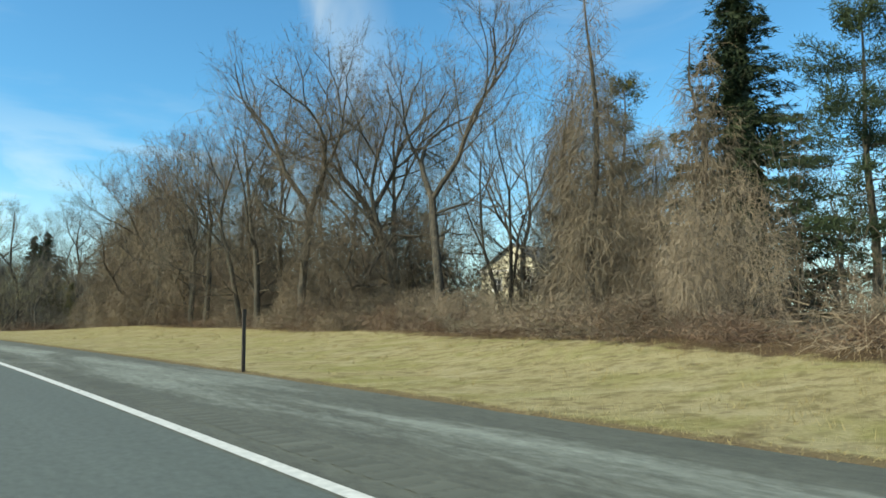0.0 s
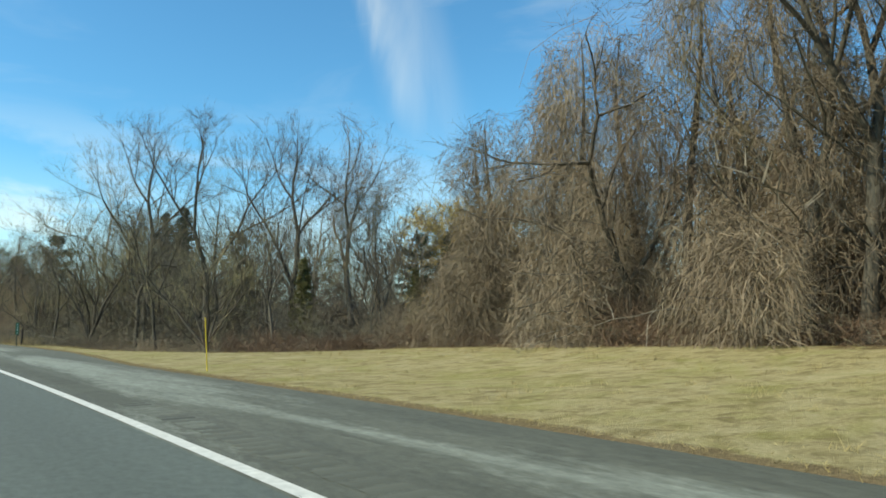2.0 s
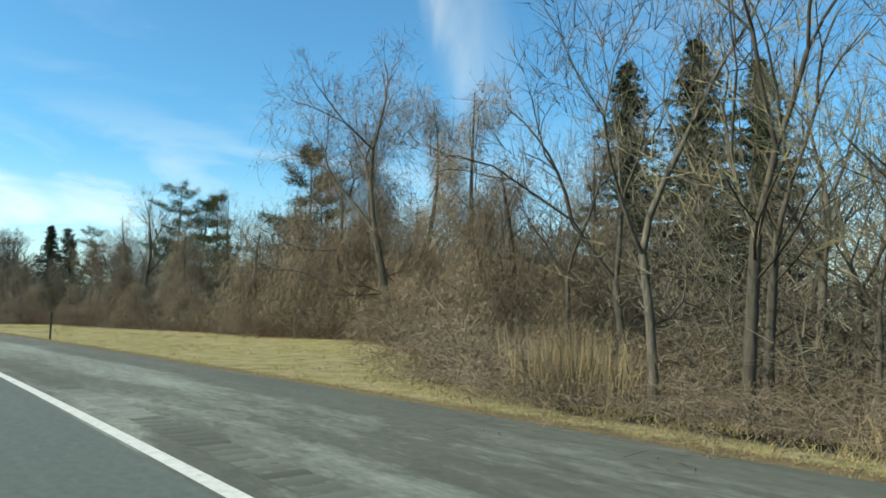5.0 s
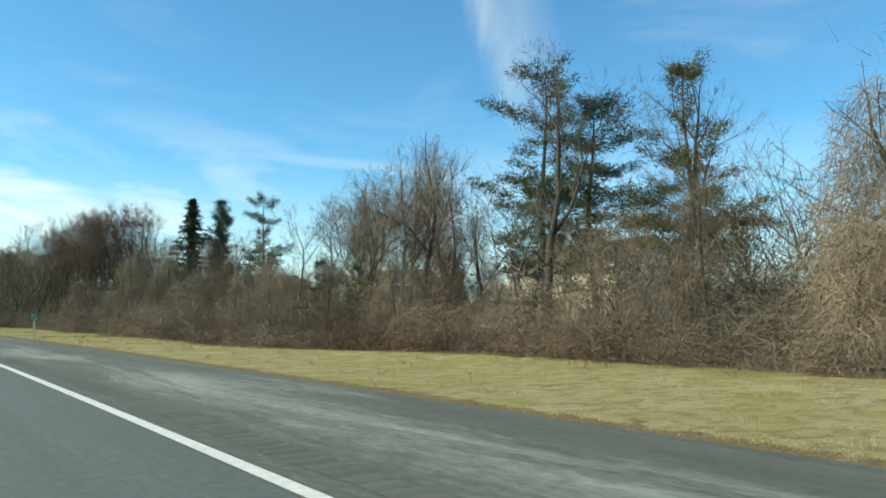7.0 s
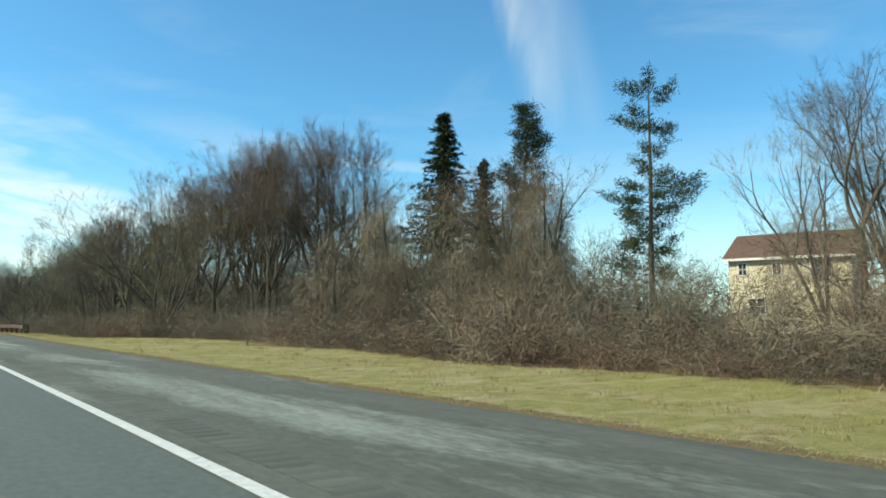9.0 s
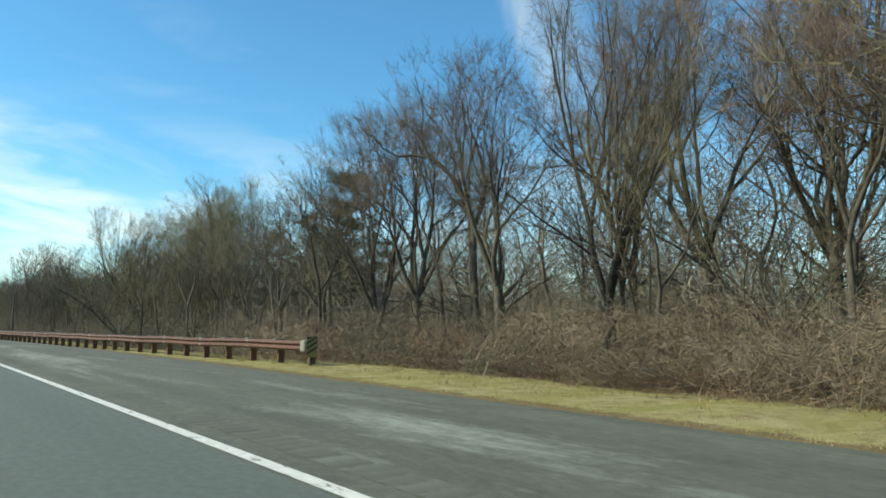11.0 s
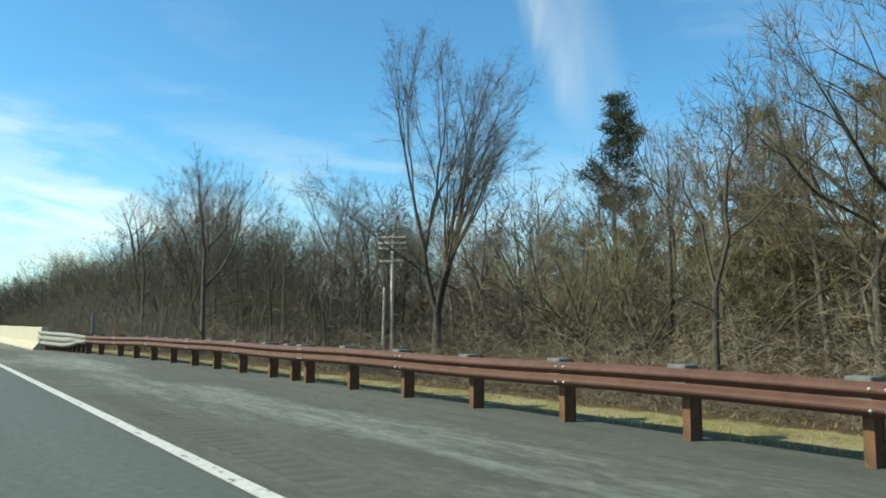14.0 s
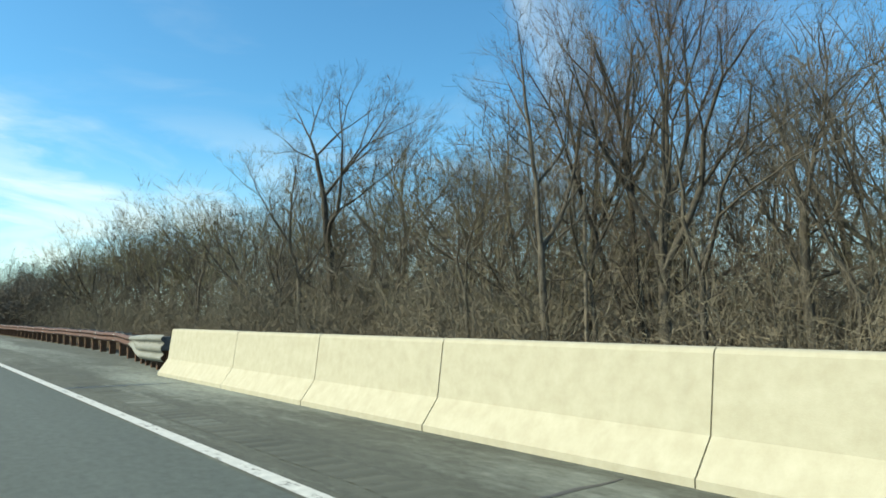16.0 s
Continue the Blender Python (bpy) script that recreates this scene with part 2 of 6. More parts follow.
def line_material():
    m, t, b = shader("worn_white_road_paint", 0.7)
    v = coords(t, "UV")
    wear = noise_of(t, coords(t, "UV", (1.0, 3.0, 1)), 3.5, 6, 0.7)
    far = t.nodes.new("ShaderNodeSeparateXYZ")
    t.links.new(v, far.inputs[0])
    r = t.nodes.new("ShaderNodeMapRange")
    r.inputs[1].default_value, r.inputs[2].default_value = 268, 300
    r.inputs[3].default_value, r.inputs[4].default_value = -0.04, 0.015
    t.links.new(far.outputs[0], r.inputs[0])
    add = t.nodes.new("ShaderNodeMath")
    add.operation = "ADD"
    t.links.new(wear, add.inputs[0])
    t.links.new(r.outputs[0], add.inputs[1])
    mask = ramp(t, add.outputs[0], [(0.58, (0, 0, 0)), (0.66, (1, 1, 1))])
    c = ramp(t, noise_of(t, v, 9, 5), [(0.3, (0.416, 0.440, 0.424)), (0.7, (0.592, 0.608, 0.584))])
    t.links.new(blend(t, mask, c, (0.104, 0.108, 0.104)), b.inputs["Base Color"])
    return m


def ground_material():
    m, t, b = shader("winter_ground", 0.95)
    v = coords(t, "UV")
    fine = noise_of(t, v, 16, 6, 0.72)
    tuft = noise_of(t, coords(t, "UV", (1.3, 0.8, 1)), 2.4, 6, 0.62, 0.6)
    straw = ramp(t, fine, [(0.25, (0.170, 0.138, 0.064)), (0.5, (0.285, 0.248, 0.130)), (0.8, (0.400, 0.360, 0.215))])
    straw = blend(t, ramp(t, tuft, [(0.38, (0.85, 0.85, 0.85)), (0.54, (0, 0, 0))]), straw, (0.150, 0.124, 0.058))
    green = ramp(t, fine, [(0.25, (0.135, 0.137, 0.042)), (0.8, (0.290, 0.282, 0.098))])
    # greener further along the road
    run = t.nodes.new("ShaderNodeSeparateXYZ")
    t.links.new(v, run.inputs[0])
    r = t.nodes.new("ShaderNodeMapRange")
    for i, x in enumerate((150, 280, -0.07, 0.06)):
        r.inputs[i + 1].default_value = x
    t.links.new(run.outputs[0], r.inputs[0])
    where = t.nodes.new("ShaderNodeMath")
    where.operation = "ADD"
    t.links.new(noise_of(t, coords(t, "UV", (0.55, 0.35, 1)), 1.0, 6, 0.60, 0.8), where.inputs[0])
    t.links.new(r.outputs[0], where.inputs[1])
    grass = blend(t, ramp(t, where.outputs[0], [(0.40, (0, 0, 0)), (0.62, (0.8, 0.8, 0.8))]), straw, green)
    pale = noise_of(t, coords(t, "UV", (0.80, 0.55, 1)), 1.2, 6, 0.64, 0.8)
    grass = blend(t, ramp(t, pale, [(0.48, (0, 0, 0)), (0.70, (0.65, 0.65, 0.65))]), grass, ramp(t, fine, [(0.3, (0.300, 0.268, 0.150)), (0.7, (0.430, 0.392, 0.248))]))
    bare = noise_of(t, coords(t, "UV", (1.0, 0.8, 1)), 1.7, 6, 0.60)
    grass = blend(t, ramp(t, bare, [(0.60, (0, 0, 0)), (0.70, (0.75, 0.75, 0.75))]), grass, (0.102, 0.075, 0.042))
    e = t.nodes.new("ShaderNodeAttribute")
    e.attribute_name = "rim"
    worn = blend(t, 0.6, e.outputs[0], noise_of(t, v, 2.2, 6, 0.7), "LINEAR_LIGHT")
    grass = blend(t, ramp(t, worn, [(0.62, (0, 0, 0)), (0.85, (0.9, 0.9, 0.9))]), grass, ramp(t, fine, [(0.3, (0.072, 0.054, 0.033)), (0.7, (0.180, 0.138, 0.078))]))
    leaf = ramp(t, noise_of(t, v, 7, 6, 0.7), [(0.25, (0.042, 0.027, 0.015)), (0.55, (0.102, 0.069, 0.039)), (0.8, (0.162, 0.114, 0.066))])
    a = t.nodes.new("ShaderNodeAttribute")
    a.attribute_name = "litter"
    mask = blend(t, 0.5, a.outputs[0], noise_of(t, v, 1.2, 5), "LINEAR_LIGHT")
    t.links.new(blend(t, ramp(t, mask, [(0.4, (0, 0, 0)), (0.6, (1, 1, 1))]), grass, leaf), b.inputs["Base Color"])
    relief(t, b, fine, 0.7, 0.05)
    b.inputs["Specular IOR Level"].default_value = 0.1
    return m


def concrete_material():
    m, t, b = shader("cream_concrete", 0.85)
    v = coords(t, "UV")
    f = noise_of(t, v, 5, 7, 0.65)
    c = ramp(t, f, [(0.3, (0.345, 0.325, 0.240)), (0.7, (0.420, 0.405, 0.315))])
    streak = noise_of(t, coords(t, "UV", (2.2, 0.25, 1)), 1.0, 5, 0.6)
    c = blend(t, ramp(t, streak, [(0.58, (0, 0, 0)), (0.78, (0.22, 0.22, 0.22))]), c, (0.240, 0.232, 0.178))
    t.links.new(c, b.inputs["Base Color"])
    relief(t, b, noise_of(t, v, 60, 4, 0.6), 0.25, 0.006)
    return m


LANE = lane_material()
SHOULDER = shoulder_material()
LINE = line_material()
GROUND = ground_material()
CONCRETE = concrete_material()
GRASS = plant("dry_grass_blades", (0.184, 0.147, 0.059), (0.337, 0.282, 0.145), 0.5, 0.9, 1.0, 1.0)
REED = plant("tan_reed_stalks", (0.200, 0.155, 0.085), (0.340, 0.275, 0.165), 0.8, 0.9, 1.0, 1.0)
BARK = bark_of("grey_brown_bark", (0.046, 0.041, 0.035), (0.128, 0.119, 0.096))
BARK_TAN = bark_of("olive_tan_bark", (0.092, 0.080, 0.055), (0.225, 0.198, 0.140))
BARK_DARK = bark_of("dark_bark", (0.033, 0.031, 0.026), (0.106, 0.095, 0.078))
BARK_PALE = bark_of("pale_mottled_bark", (0.115, 0.101, 0.080), (0.259, 0.230, 0.183), (0.446, 0.432, 0.381))
TWIG = plant("grey_brown_twigs", (0.088, 0.079, 0.064), (0.190, 0.172, 0.138), 0.6)
TWIG_RED = plant("reddish_budding_twigs", (0.118, 0.086, 0.066), (0.215, 0.160, 0.122), 0.6)
TWIG_GOLD = plant("yellow_willow_twigs", (0.302, 0.223, 0.074), (0.432, 0.332, 0.132), 0.6)
TWIG_OLIVE = plant("olive_grey_twigs", (0.120, 0.108, 0.064), (0.255, 0.228, 0.136), 0.6)
VINE = plant("brown_vine_stems", (0.120, 0.094, 0.068), (0.285, 0.230, 0.165), 0.9)
VINE_TAN = plant("dry_tan_vine", (0.132, 0.106, 0.075), (0.265, 0.218, 0.158), 0.9)
BRANCH = plant("bleached_dead_wood", (0.130, 0.118, 0.096), (0.255, 0.235, 0.198), 2.0)
BRAMBLE = plant("red_brown_bramble", (0.085, 0.056, 0.040), (0.195, 0.132, 0.090), 0.9, low=0.7, high=1.3)
# stem brown with the shade of the inner woods mixed into the colour
SHADE_STEM = plant("shade_darkened_brown_stems", (0.050, 0.043, 0.033), (0.130, 0.114, 0.086), 0.8, low=0.7, high=1.3)
BRUSH = plant("grey_tan_brush", (0.085, 0.076, 0.056), (0.195, 0.176, 0.128), 0.9, low=0.7, high=1.25)
NEEDLE = plant("dark_green_needles", (0.013, 0.024, 0.012), (0.040, 0.061, 0.026), 1.2, 0.7)
NEEDLE_PINE = plant("blue_green_pine_needles", (0.019, 0.036, 0.019), (0.068, 0.094, 0.042), 1.2, 0.7)
NEEDLE_WARM = plant("bronzed_needles", (0.044, 0.050, 0.017), (0.115, 0.108, 0.041), 1.2, 0.7)
RUST = paint("weathering_steel", (0.057, 0.023, 0.016), (0.110, 0.051, 0.035), 5.0, 0.75, 0.0, 0.15)
RUST_POST = paint("rusty_post_steel", (0.055, 0.028, 0.017), (0.184, 0.091, 0.044), 7.0, 0.85, 0.0, 0.2)
BLOCK = paint("weathered_grey_block", (0.075, 0.080, 0.080), (0.158, 0.176, 0.178), 9.0, 0.8)
GALVANISED = paint("dull_galvanised_steel", (0.147, 0.152, 0.129), (0.220, 0.224, 0.196), 3.0, 0.6, 0.0, 0.05)
BOLT = paint("pale_zinc_bolts", (0.480, 0.480, 0.449), (0.672, 0.672, 0.644), 20.0, 0.4, 0.6, 0.0)
SIGN_GREEN = paint("green_sign_sheeting", (0.006, 0.130, 0.066), (0.012, 0.170, 0.090), 4.0, 0.55)
SIGN_WHITE = paint("white_sign_paint", (0.576, 0.624, 0.625), (0.691, 0.730, 0.732), 9.0, 0.5)
CREAM_POST = paint("cream_painted_wood_post", (0.528, 0.480, 0.312), (0.691, 0.634, 0.449), 8.0, 0.7)
DARK_POST = paint("dark_brown_steel_post", (0.026, 0.019, 0.015), (0.061, 0.044, 0.033), 12.0, 0.7)
GREEN_POST = paint("dark_green_steel_post", (0.007, 0.026, 0.018), (0.022, 0.050, 0.037), 12.0, 0.6)
YELLOW = paint("faded_yellow_plastic", (0.576, 0.432, 0.029), (0.749, 0.576, 0.059), 9.0, 0.5)
MARKER = paint("dirty_yellow_sheeting", (0.130, 0.120, 0.045), (0.230, 0.200, 0.080), 9.0, 0.6)
BLACK = paint("black_sheeting", (0.012, 0.012, 0.012), (0.03, 0.03, 0.03), 9.0, 0.6)
ORANGE_RED = paint("faded_red_stake", (0.336, 0.048, 0.029), (0.480, 0.096, 0.059), 9.0, 0.6)
BLUE_POST = paint("dull_blue_post", (0.048, 0.086, 0.156), (0.086, 0.134, 0.215), 9.0, 0.6)
POLE_WOOD = paint("bleached_pole_wood", (0.440, 0.430, 0.380), (0.660, 0.650, 0.590), 5.0, 0.85)
POLE_GREY = paint("grey_brown_pole_wood", (0.120, 0.105, 0.080), (0.240, 0.210, 0.160), 5.0, 0.9)
TAR = paint("crack_sealing_tar", (0.017, 0.022, 0.033), (0.032, 0.040, 0.055), 3.0, 0.45, 0.0, 0.05)
SIDING = paint("cream_siding", (0.576, 0.528, 0.371), (0.710, 0.662, 0.498), 2.0, 0.7)
SIDING_WHITE = paint("white_siding", (0.595, 0.614, 0.605), (0.730, 0.749, 0.742), 2.0, 0.7)
SIDING_BLUE = paint("pale_blue_grey_siding", (0.238, 0.295, 0.315), (0.324, 0.382, 0.395), 2.0, 0.7)
SHINGLE = paint("brown_roof_shingle", (0.081, 0.046, 0.032), (0.141, 0.086, 0.064), 4.0, 0.9)
SHINGLE_GREY = paint("grey_roof_shingle", (0.115, 0.122, 0.124), (0.202, 0.209, 0.205), 4.0, 0.9)
BRICK = paint("red_brown_chimney_brick", (0.130, 0.058, 0.037), (0.216, 0.108, 0.074), 8.0, 0.9)
TRIM = paint("white_trim_paint", (0.634, 0.634, 0.605), (0.768, 0.768, 0.742), 6.0, 0.6)
FENCE = paint("weathered_fence_wood", (0.101, 0.086, 0.074), (0.216, 0.194, 0.161), 5.0, 0.9)
STONE = paint("pale_stone", (0.432, 0.432, 0.410), (0.672, 0.672, 0.644), 14.0, 0.9)
GLASS, _t, _b = shader("dark_window_glass", 0.08)
_b.inputs["Base Color"].default_value = (0.03, 0.04, 0.05, 1)
_b.inputs["Specular IOR Level"].default_value = 0.8


# ---- mesh tools ----
class Soup:
    """Collects triangles, to be made into one mesh."""

    def __init__(self):
        self.v, self.f, self.n = [], [], 0

    def add(self, v, f):
        self.v.append(np.asarray(v, float).reshape(-1, 3))
        self.f.append(np.asarray(f, int).reshape(-1, 3) + self.n)
        self.n += len(self.v[-1])

    def tube(self, p, r, sides):
        p, r = np.asarray(p), np.asarray(r)
        k = len(p)
        d = p[-1] - p[0]
        d = d / (np.linalg.norm(d) + 1e-9)
        ref = np.array([1.0, 0, 0]) if abs(d[0]) < 0.7 else np.array([0, 1.0, 0])
        a = np.cross(d, ref)
        a /= np.linalg.norm(a)
        b = np.cross(d, a)
        q = np.arange(sides) * 2 * np.pi / sides
        ring = np.cos(q)[:, None] * a + np.sin(q)[:, None] * b
        v = (p[:, None] + r[:, None, None] * ring[None]).reshape(-1, 3)
        i = np.arange(k - 1)[:, None] * sides
        j = np.arange(sides)[None]
        j2 = (j + 1) % sides
        f = np.concatenate([np.stack([i + j, i + j2, i + sides + j2], -1).reshape(-1, 3), np.stack([i + j, i + sides + j2, i + sides + j], -1).reshape(-1, 3)])
        self.add(v, f)

    def spikes(self, base, way, r):
        """Thin tapered twigs: three sides each."""
        base, way = np.asarray(base), np.asarray(way)
        n = len(base)
        if not n:
            return
        u = np.cross(way, np.array([0.31, 0.52, 0.79]))
        u /= np.linalg.norm(u, axis=1, keepdims=True) + 1e-9
        w = np.cross(way, u)
        w /= np.linalg.norm(w, axis=1, keepdims=True) + 1e-9
        r = np.broadcast_to(np.asarray(r, float), (n,))[:, None]
        v = np.stack([base + u * r, base - 0.5 * u * r + 0.87 * w * r, base - 0.5 * u * r - 0.87 * w * r, base + way], 1)
        i = np.arange(n)[:, None, None] * 4
        self.add(v, i + np.array([[0, 1, 3], [1, 2, 3], [2, 0, 3]])[None])

    def slivers(self, base, way, r, g):
        """Fine twigs, one narrow face each."""
        base, way = np.asarray(base), np.asarray(way)
        n = len(base)
        if not n:
            return
        side = np.cross(way, g.normal(0, 1, (n, 3)))
        side /= np.linalg.norm(side, axis=1, keepdims=True) + 1e-9
        side *= np.broadcast_to(np.asarray(r, float), (n,))[:, None]
        self.tris(np.stack([base - side, base + side, base + way], 1))

    def tris(self, v):
        self.add(v, np.arange(np.asarray(v).reshape(-1, 3).shape[0]))

    def box(self, c, size, m=None):
        x, y, z = (np.asarray(size) / 2)
        v = np.array([[a, b, e] for a in (-x, x) for b in (-y, y) for e in (-z, z)]) + np.asarray(c)
        if m is not None:
            v = v @ np.asarray(m.to_3x3()).T + np.asarray(m.translation)
        self.add(v, [[0, 1, 3], [0, 3, 2], [4, 6, 7], [4, 7, 5], [0, 4, 5], [0, 5, 1], [2, 3, 7], [2, 7, 6], [0, 2, 6], [0, 6, 4], [1, 5, 7], [1, 7, 3]])

    def arrays(self):
        return np.concatenate(self.v), np.concatenate(self.f)

    def mesh(self, name, material, smooth_faces=True):
        v, f = self.arrays()
        me = bpy.data.meshes.new(name)
        me.vertices.add(len(v))
        me.vertices.foreach_set("co", v.astype(np.float32).ravel())
        me.loops.add(len(f) * 3)
        me.loops.foreach_set("vertex_index", f.astype(np.int32).ravel())
        me.polygons.add(len(f))
        me.polygons.foreach_set("loop_start", np.arange(0, len(f) * 3, 3, dtype=np.int32))
        me.polygons.foreach_set("use_smooth", np.full(len(f), smooth_faces))
        me.materials.append(material)
        me.update(calc_edges=True)
        me.validate()
        return me


def part(name, soup, material, parent, label="", smooth_faces=False):
    ob = new(name, soup.mesh(name, material, smooth_faces) if isinstance(soup, Soup) else soup)
    ob.parent = parent
    return tagged(ob, label)


def thing(name, m, label, category, group="", kind=""):
    ob = new(name)
    ob.empty_display_size = 0.3
    ob.matrix_basis = m
    return tagged(ob, label, category, group, kind)


def box_mesh(name, size, material, bevel=0.0, centre=(0, 0, 0)):
    bm = bmesh.new()
    bmesh.ops.create_cube(bm, size=1.0)
    bmesh.ops.scale(bm, vec=size, verts=bm.verts)
    if bevel:
        bmesh.ops.bevel(bm, geom=bm.edges, offset=bevel, segments=1, affect="EDGES")
    bmesh.ops.translate(bm, vec=centre, verts=bm.verts)
    me = bpy.data.meshes.new(name)
    bm.to_mesh(me)
    bm.free()
    me.materials.append(material)
    return me


def unit(v):
    return v / (np.linalg.norm(v, axis=-1, keepdims=True) + 1e-9)


def stand(s, d, rot=0.0, scale=1.0, z=None):
    zz = float(ground_z(s, d)) if z is None else z
    sc = scale if isinstance(scale, tuple) else (scale, scale, scale)
    return Matrix.Translation(at(s, d, zz)) @ Matrix.Rotation(rot, 4, "Z") @ Matrix.Diagonal((*sc, 1))


def along(s, d, z=0.0):
    """A pose whose y axis follows the road and whose x axis points away from it."""
    return Matrix.Translation(at(s, d, z)) @ Matrix.Rotation(heading(s), 4, "Z")


# ---- ground and pavement ----
def sheet(name, ss, dd, zf, material, label, category, litter=False, group=""):
    ss = np.asarray(ss, float)
    rows, cols = len(ss), len(dd(ss[0]))
    sv = np.repeat(ss, cols)
    dv = np.concatenate([dd(s) for s in ss])
    v = at_many(sv, dv, zf(sv, dv))
    i = (np.arange(rows - 1)[:, None] * cols + np.arange(cols - 1)[None]).ravel()
    quads = np.stack([i, i + 1, i + cols + 1, i + cols], -1)
    me = bpy.data.meshes.new(name)
    me.from_pydata(v.tolist(), [], quads.tolist())
    uv = me.uv_layers.new(name="UVMap")
    idx = np.zeros(len(me.loops), np.int32)
    me.loops.foreach_get("vertex_index", idx)
    uv.data.foreach_set("uv", np.stack([sv, dv], -1)[idx].astype(np.float32).ravel())
    if litter:
        a = me.attributes.new("litter", "FLOAT", "POINT")
        a.data.foreach_set("value", np.maximum(smooth((dv - front(sv) + 1.2) / 2.4), smooth((dv - np.interp(sv, [335, 350, 380, 392, 425, 470], [14, 11.5, 9.7, 8.6, 7.5, 6.6])) / 0.9) * smooth((sv - 338) / 8)).astype(np.float32))
        a = me.attributes.new("rim", "FLOAT", "POINT")
        a.data.foreach_set("value", (1 - smooth((dv - edge(sv)) / 0.7)).astype(np.float32))
    me.materials.append(material)
    me.polygons.foreach_set("use_smooth", np.ones(len(me.polygons), bool))
    ob = new(name, me)
    return tagged(ob, label, category, group, "structure")


def ground_cols(s):
    e, f = float(edge(s)), float(front(s))
    near = [e - 0.25, e, e + 0.25, e + 0.6, e + 1.2]
    mid = [e + 1.2 + (f - e - 1.2) * k for k in (0.3, 0.6, 0.85, 1.0)]
    return np.array([-1500, -500, -150, -40, -16, 0] + near + mid + [f + 1, f + 2, f + 4, f + 7, f + 11, f + 17, f + 26, f + 45, f + 90, f + 250, f + 700, f + 1800])


long_s = np.concatenate([np.arange(-850, -30, 40), np.arange(-30, 520, 1.5), np.arange(520, 2500, 30)])
sheet("ground", long_s, ground_cols, lambda s, d: np.where(d < edge(s) - 0.1, -0.06, ground_z(s, d)), GROUND,
      "dry winter grass verge turning to leaf litter under the trees", "ground", True)
road_s = np.concatenate([np.arange(-120, -20, 10), np.arange(-20, 520, 2.0), np.arange(520, 1500, 15)])
sheet("road", road_s, lambda s: np.array([-9.2, -5, -1.3, 1.0, 2.40]), lambda s, d: 0 * s, LANE, "smooth grey asphalt traffic lanes of a highway", "road")
noise_edge = np.random.default_rng(5).normal(0, 0.05, 4000)


def shoulder_cols(s):
    e = float(edge(s)) + noise_edge[int(s * 2) % 4000]
    return np.array([2.40, 2.7, 3.3, 4.2, 5.2, e - 0.3, e])


shoulder_s = np.concatenate([np.arange(-120, -10, 10), np.arange(-10, 520, 0.8), np.arange(520, 1500, 15)])
shoulder = sheet("road_shoulder", shoulder_s, shoulder_cols, lambda s, d: np.where(d > edge(s) - 0.2, -0.012, 0.0), SHOULDER,
                 "rough grey asphalt shoulder with pale salt stains", "road shoulder")
sheet("edge_line", road_s, lambda s: np.array([2.44, 2.60]), lambda s, d: 0 * s + 0.005, LINE, "worn solid white edge line painted on asphalt", "road marking")


def rumble():
    """Milled ribs of the rumble strip, beside the edge line."""
    u = Soup()
    g = np.random.default_rng(8)
    for s in np.arange(-6, 470, 0.30):
        m = along(s, 3.12, 0.0)
        w, h = 0.42 + g.uniform(-0.04, 0.04), 0.007
        v = np.array([[-w / 2, -0.11, 0.001], [w / 2, -0.11, 0.001], [w / 2, -0.03, h], [-w / 2, -0.03, h], [w / 2, 0.03, h], [-w / 2, 0.03, h], [w / 2, 0.11, 0.001], [-w / 2, 0.11, 0.001]])
        v = v @ np.asarray(m.to_3x3()).T + np.asarray(m.translation)
        u.add(v, [[0, 1, 2], [0, 2, 3], [3, 2, 4], [3, 4, 5], [5, 4, 6], [5, 6, 7]])
    me = u.mesh("rumble_ribs", SHOULDER, False)
    uv = me.uv_layers.new(name="UVMap")
    idx = np.zeros(len(me.loops), np.int32)
    me.loops.foreach_get("vertex_index", idx)
    run = np.repeat(np.arange(-6, 470, 0.30), 8)
    uv.data.foreach_set("uv", np.stack([run, np.full(len(run), 3.12)], -1)[idx].astype(np.float32).ravel())
    ob = new("rumble_strip", me)
    return tagged(ob, "worn asphalt ribs of a milled rumble strip", "rumble strip", "", "stuff")


rumble()


def tar_patch(pts, width):
    """A sealed crack: a ragged ribbon of tar through (s, d) places."""
    g = np.random.default_rng(int(abs(pts[0][0]) * 10))
    u = Soup()
    line = []
    for (s0, d0), (s1, d1) in zip(pts, pts[1:]):
        for k in np.linspace(0, 1, 9)[:-1]:
            line.append((s0 + (s1 - s0) * k + g.normal(0, 0.02), d0 + (d1 - d0) * k))
    line.append(pts[-1])
    v, f = [], []
    for i, (s, d) in enumerate(line):
        w = width * g.uniform(0.6, 1.1) * (0.4 if i in (0, len(line) - 1) else 1)
        v += [at(s - w / 2, d, 0.004), at(s + w / 2, d, 0.004)]
        if i:
            f += [[2 * i - 2, 2 * i - 1, 2 * i + 1], [2 * i - 2, 2 * i + 1, 2 * i]]
    u.add(np.array(v), f)
    ob = new("tar_seal", u.mesh("tar_seal", TAR))
    return tagged(ob, "dark bluish tar sealing a crack in the asphalt", "tar patch", "tar seals on the lane", "structure")


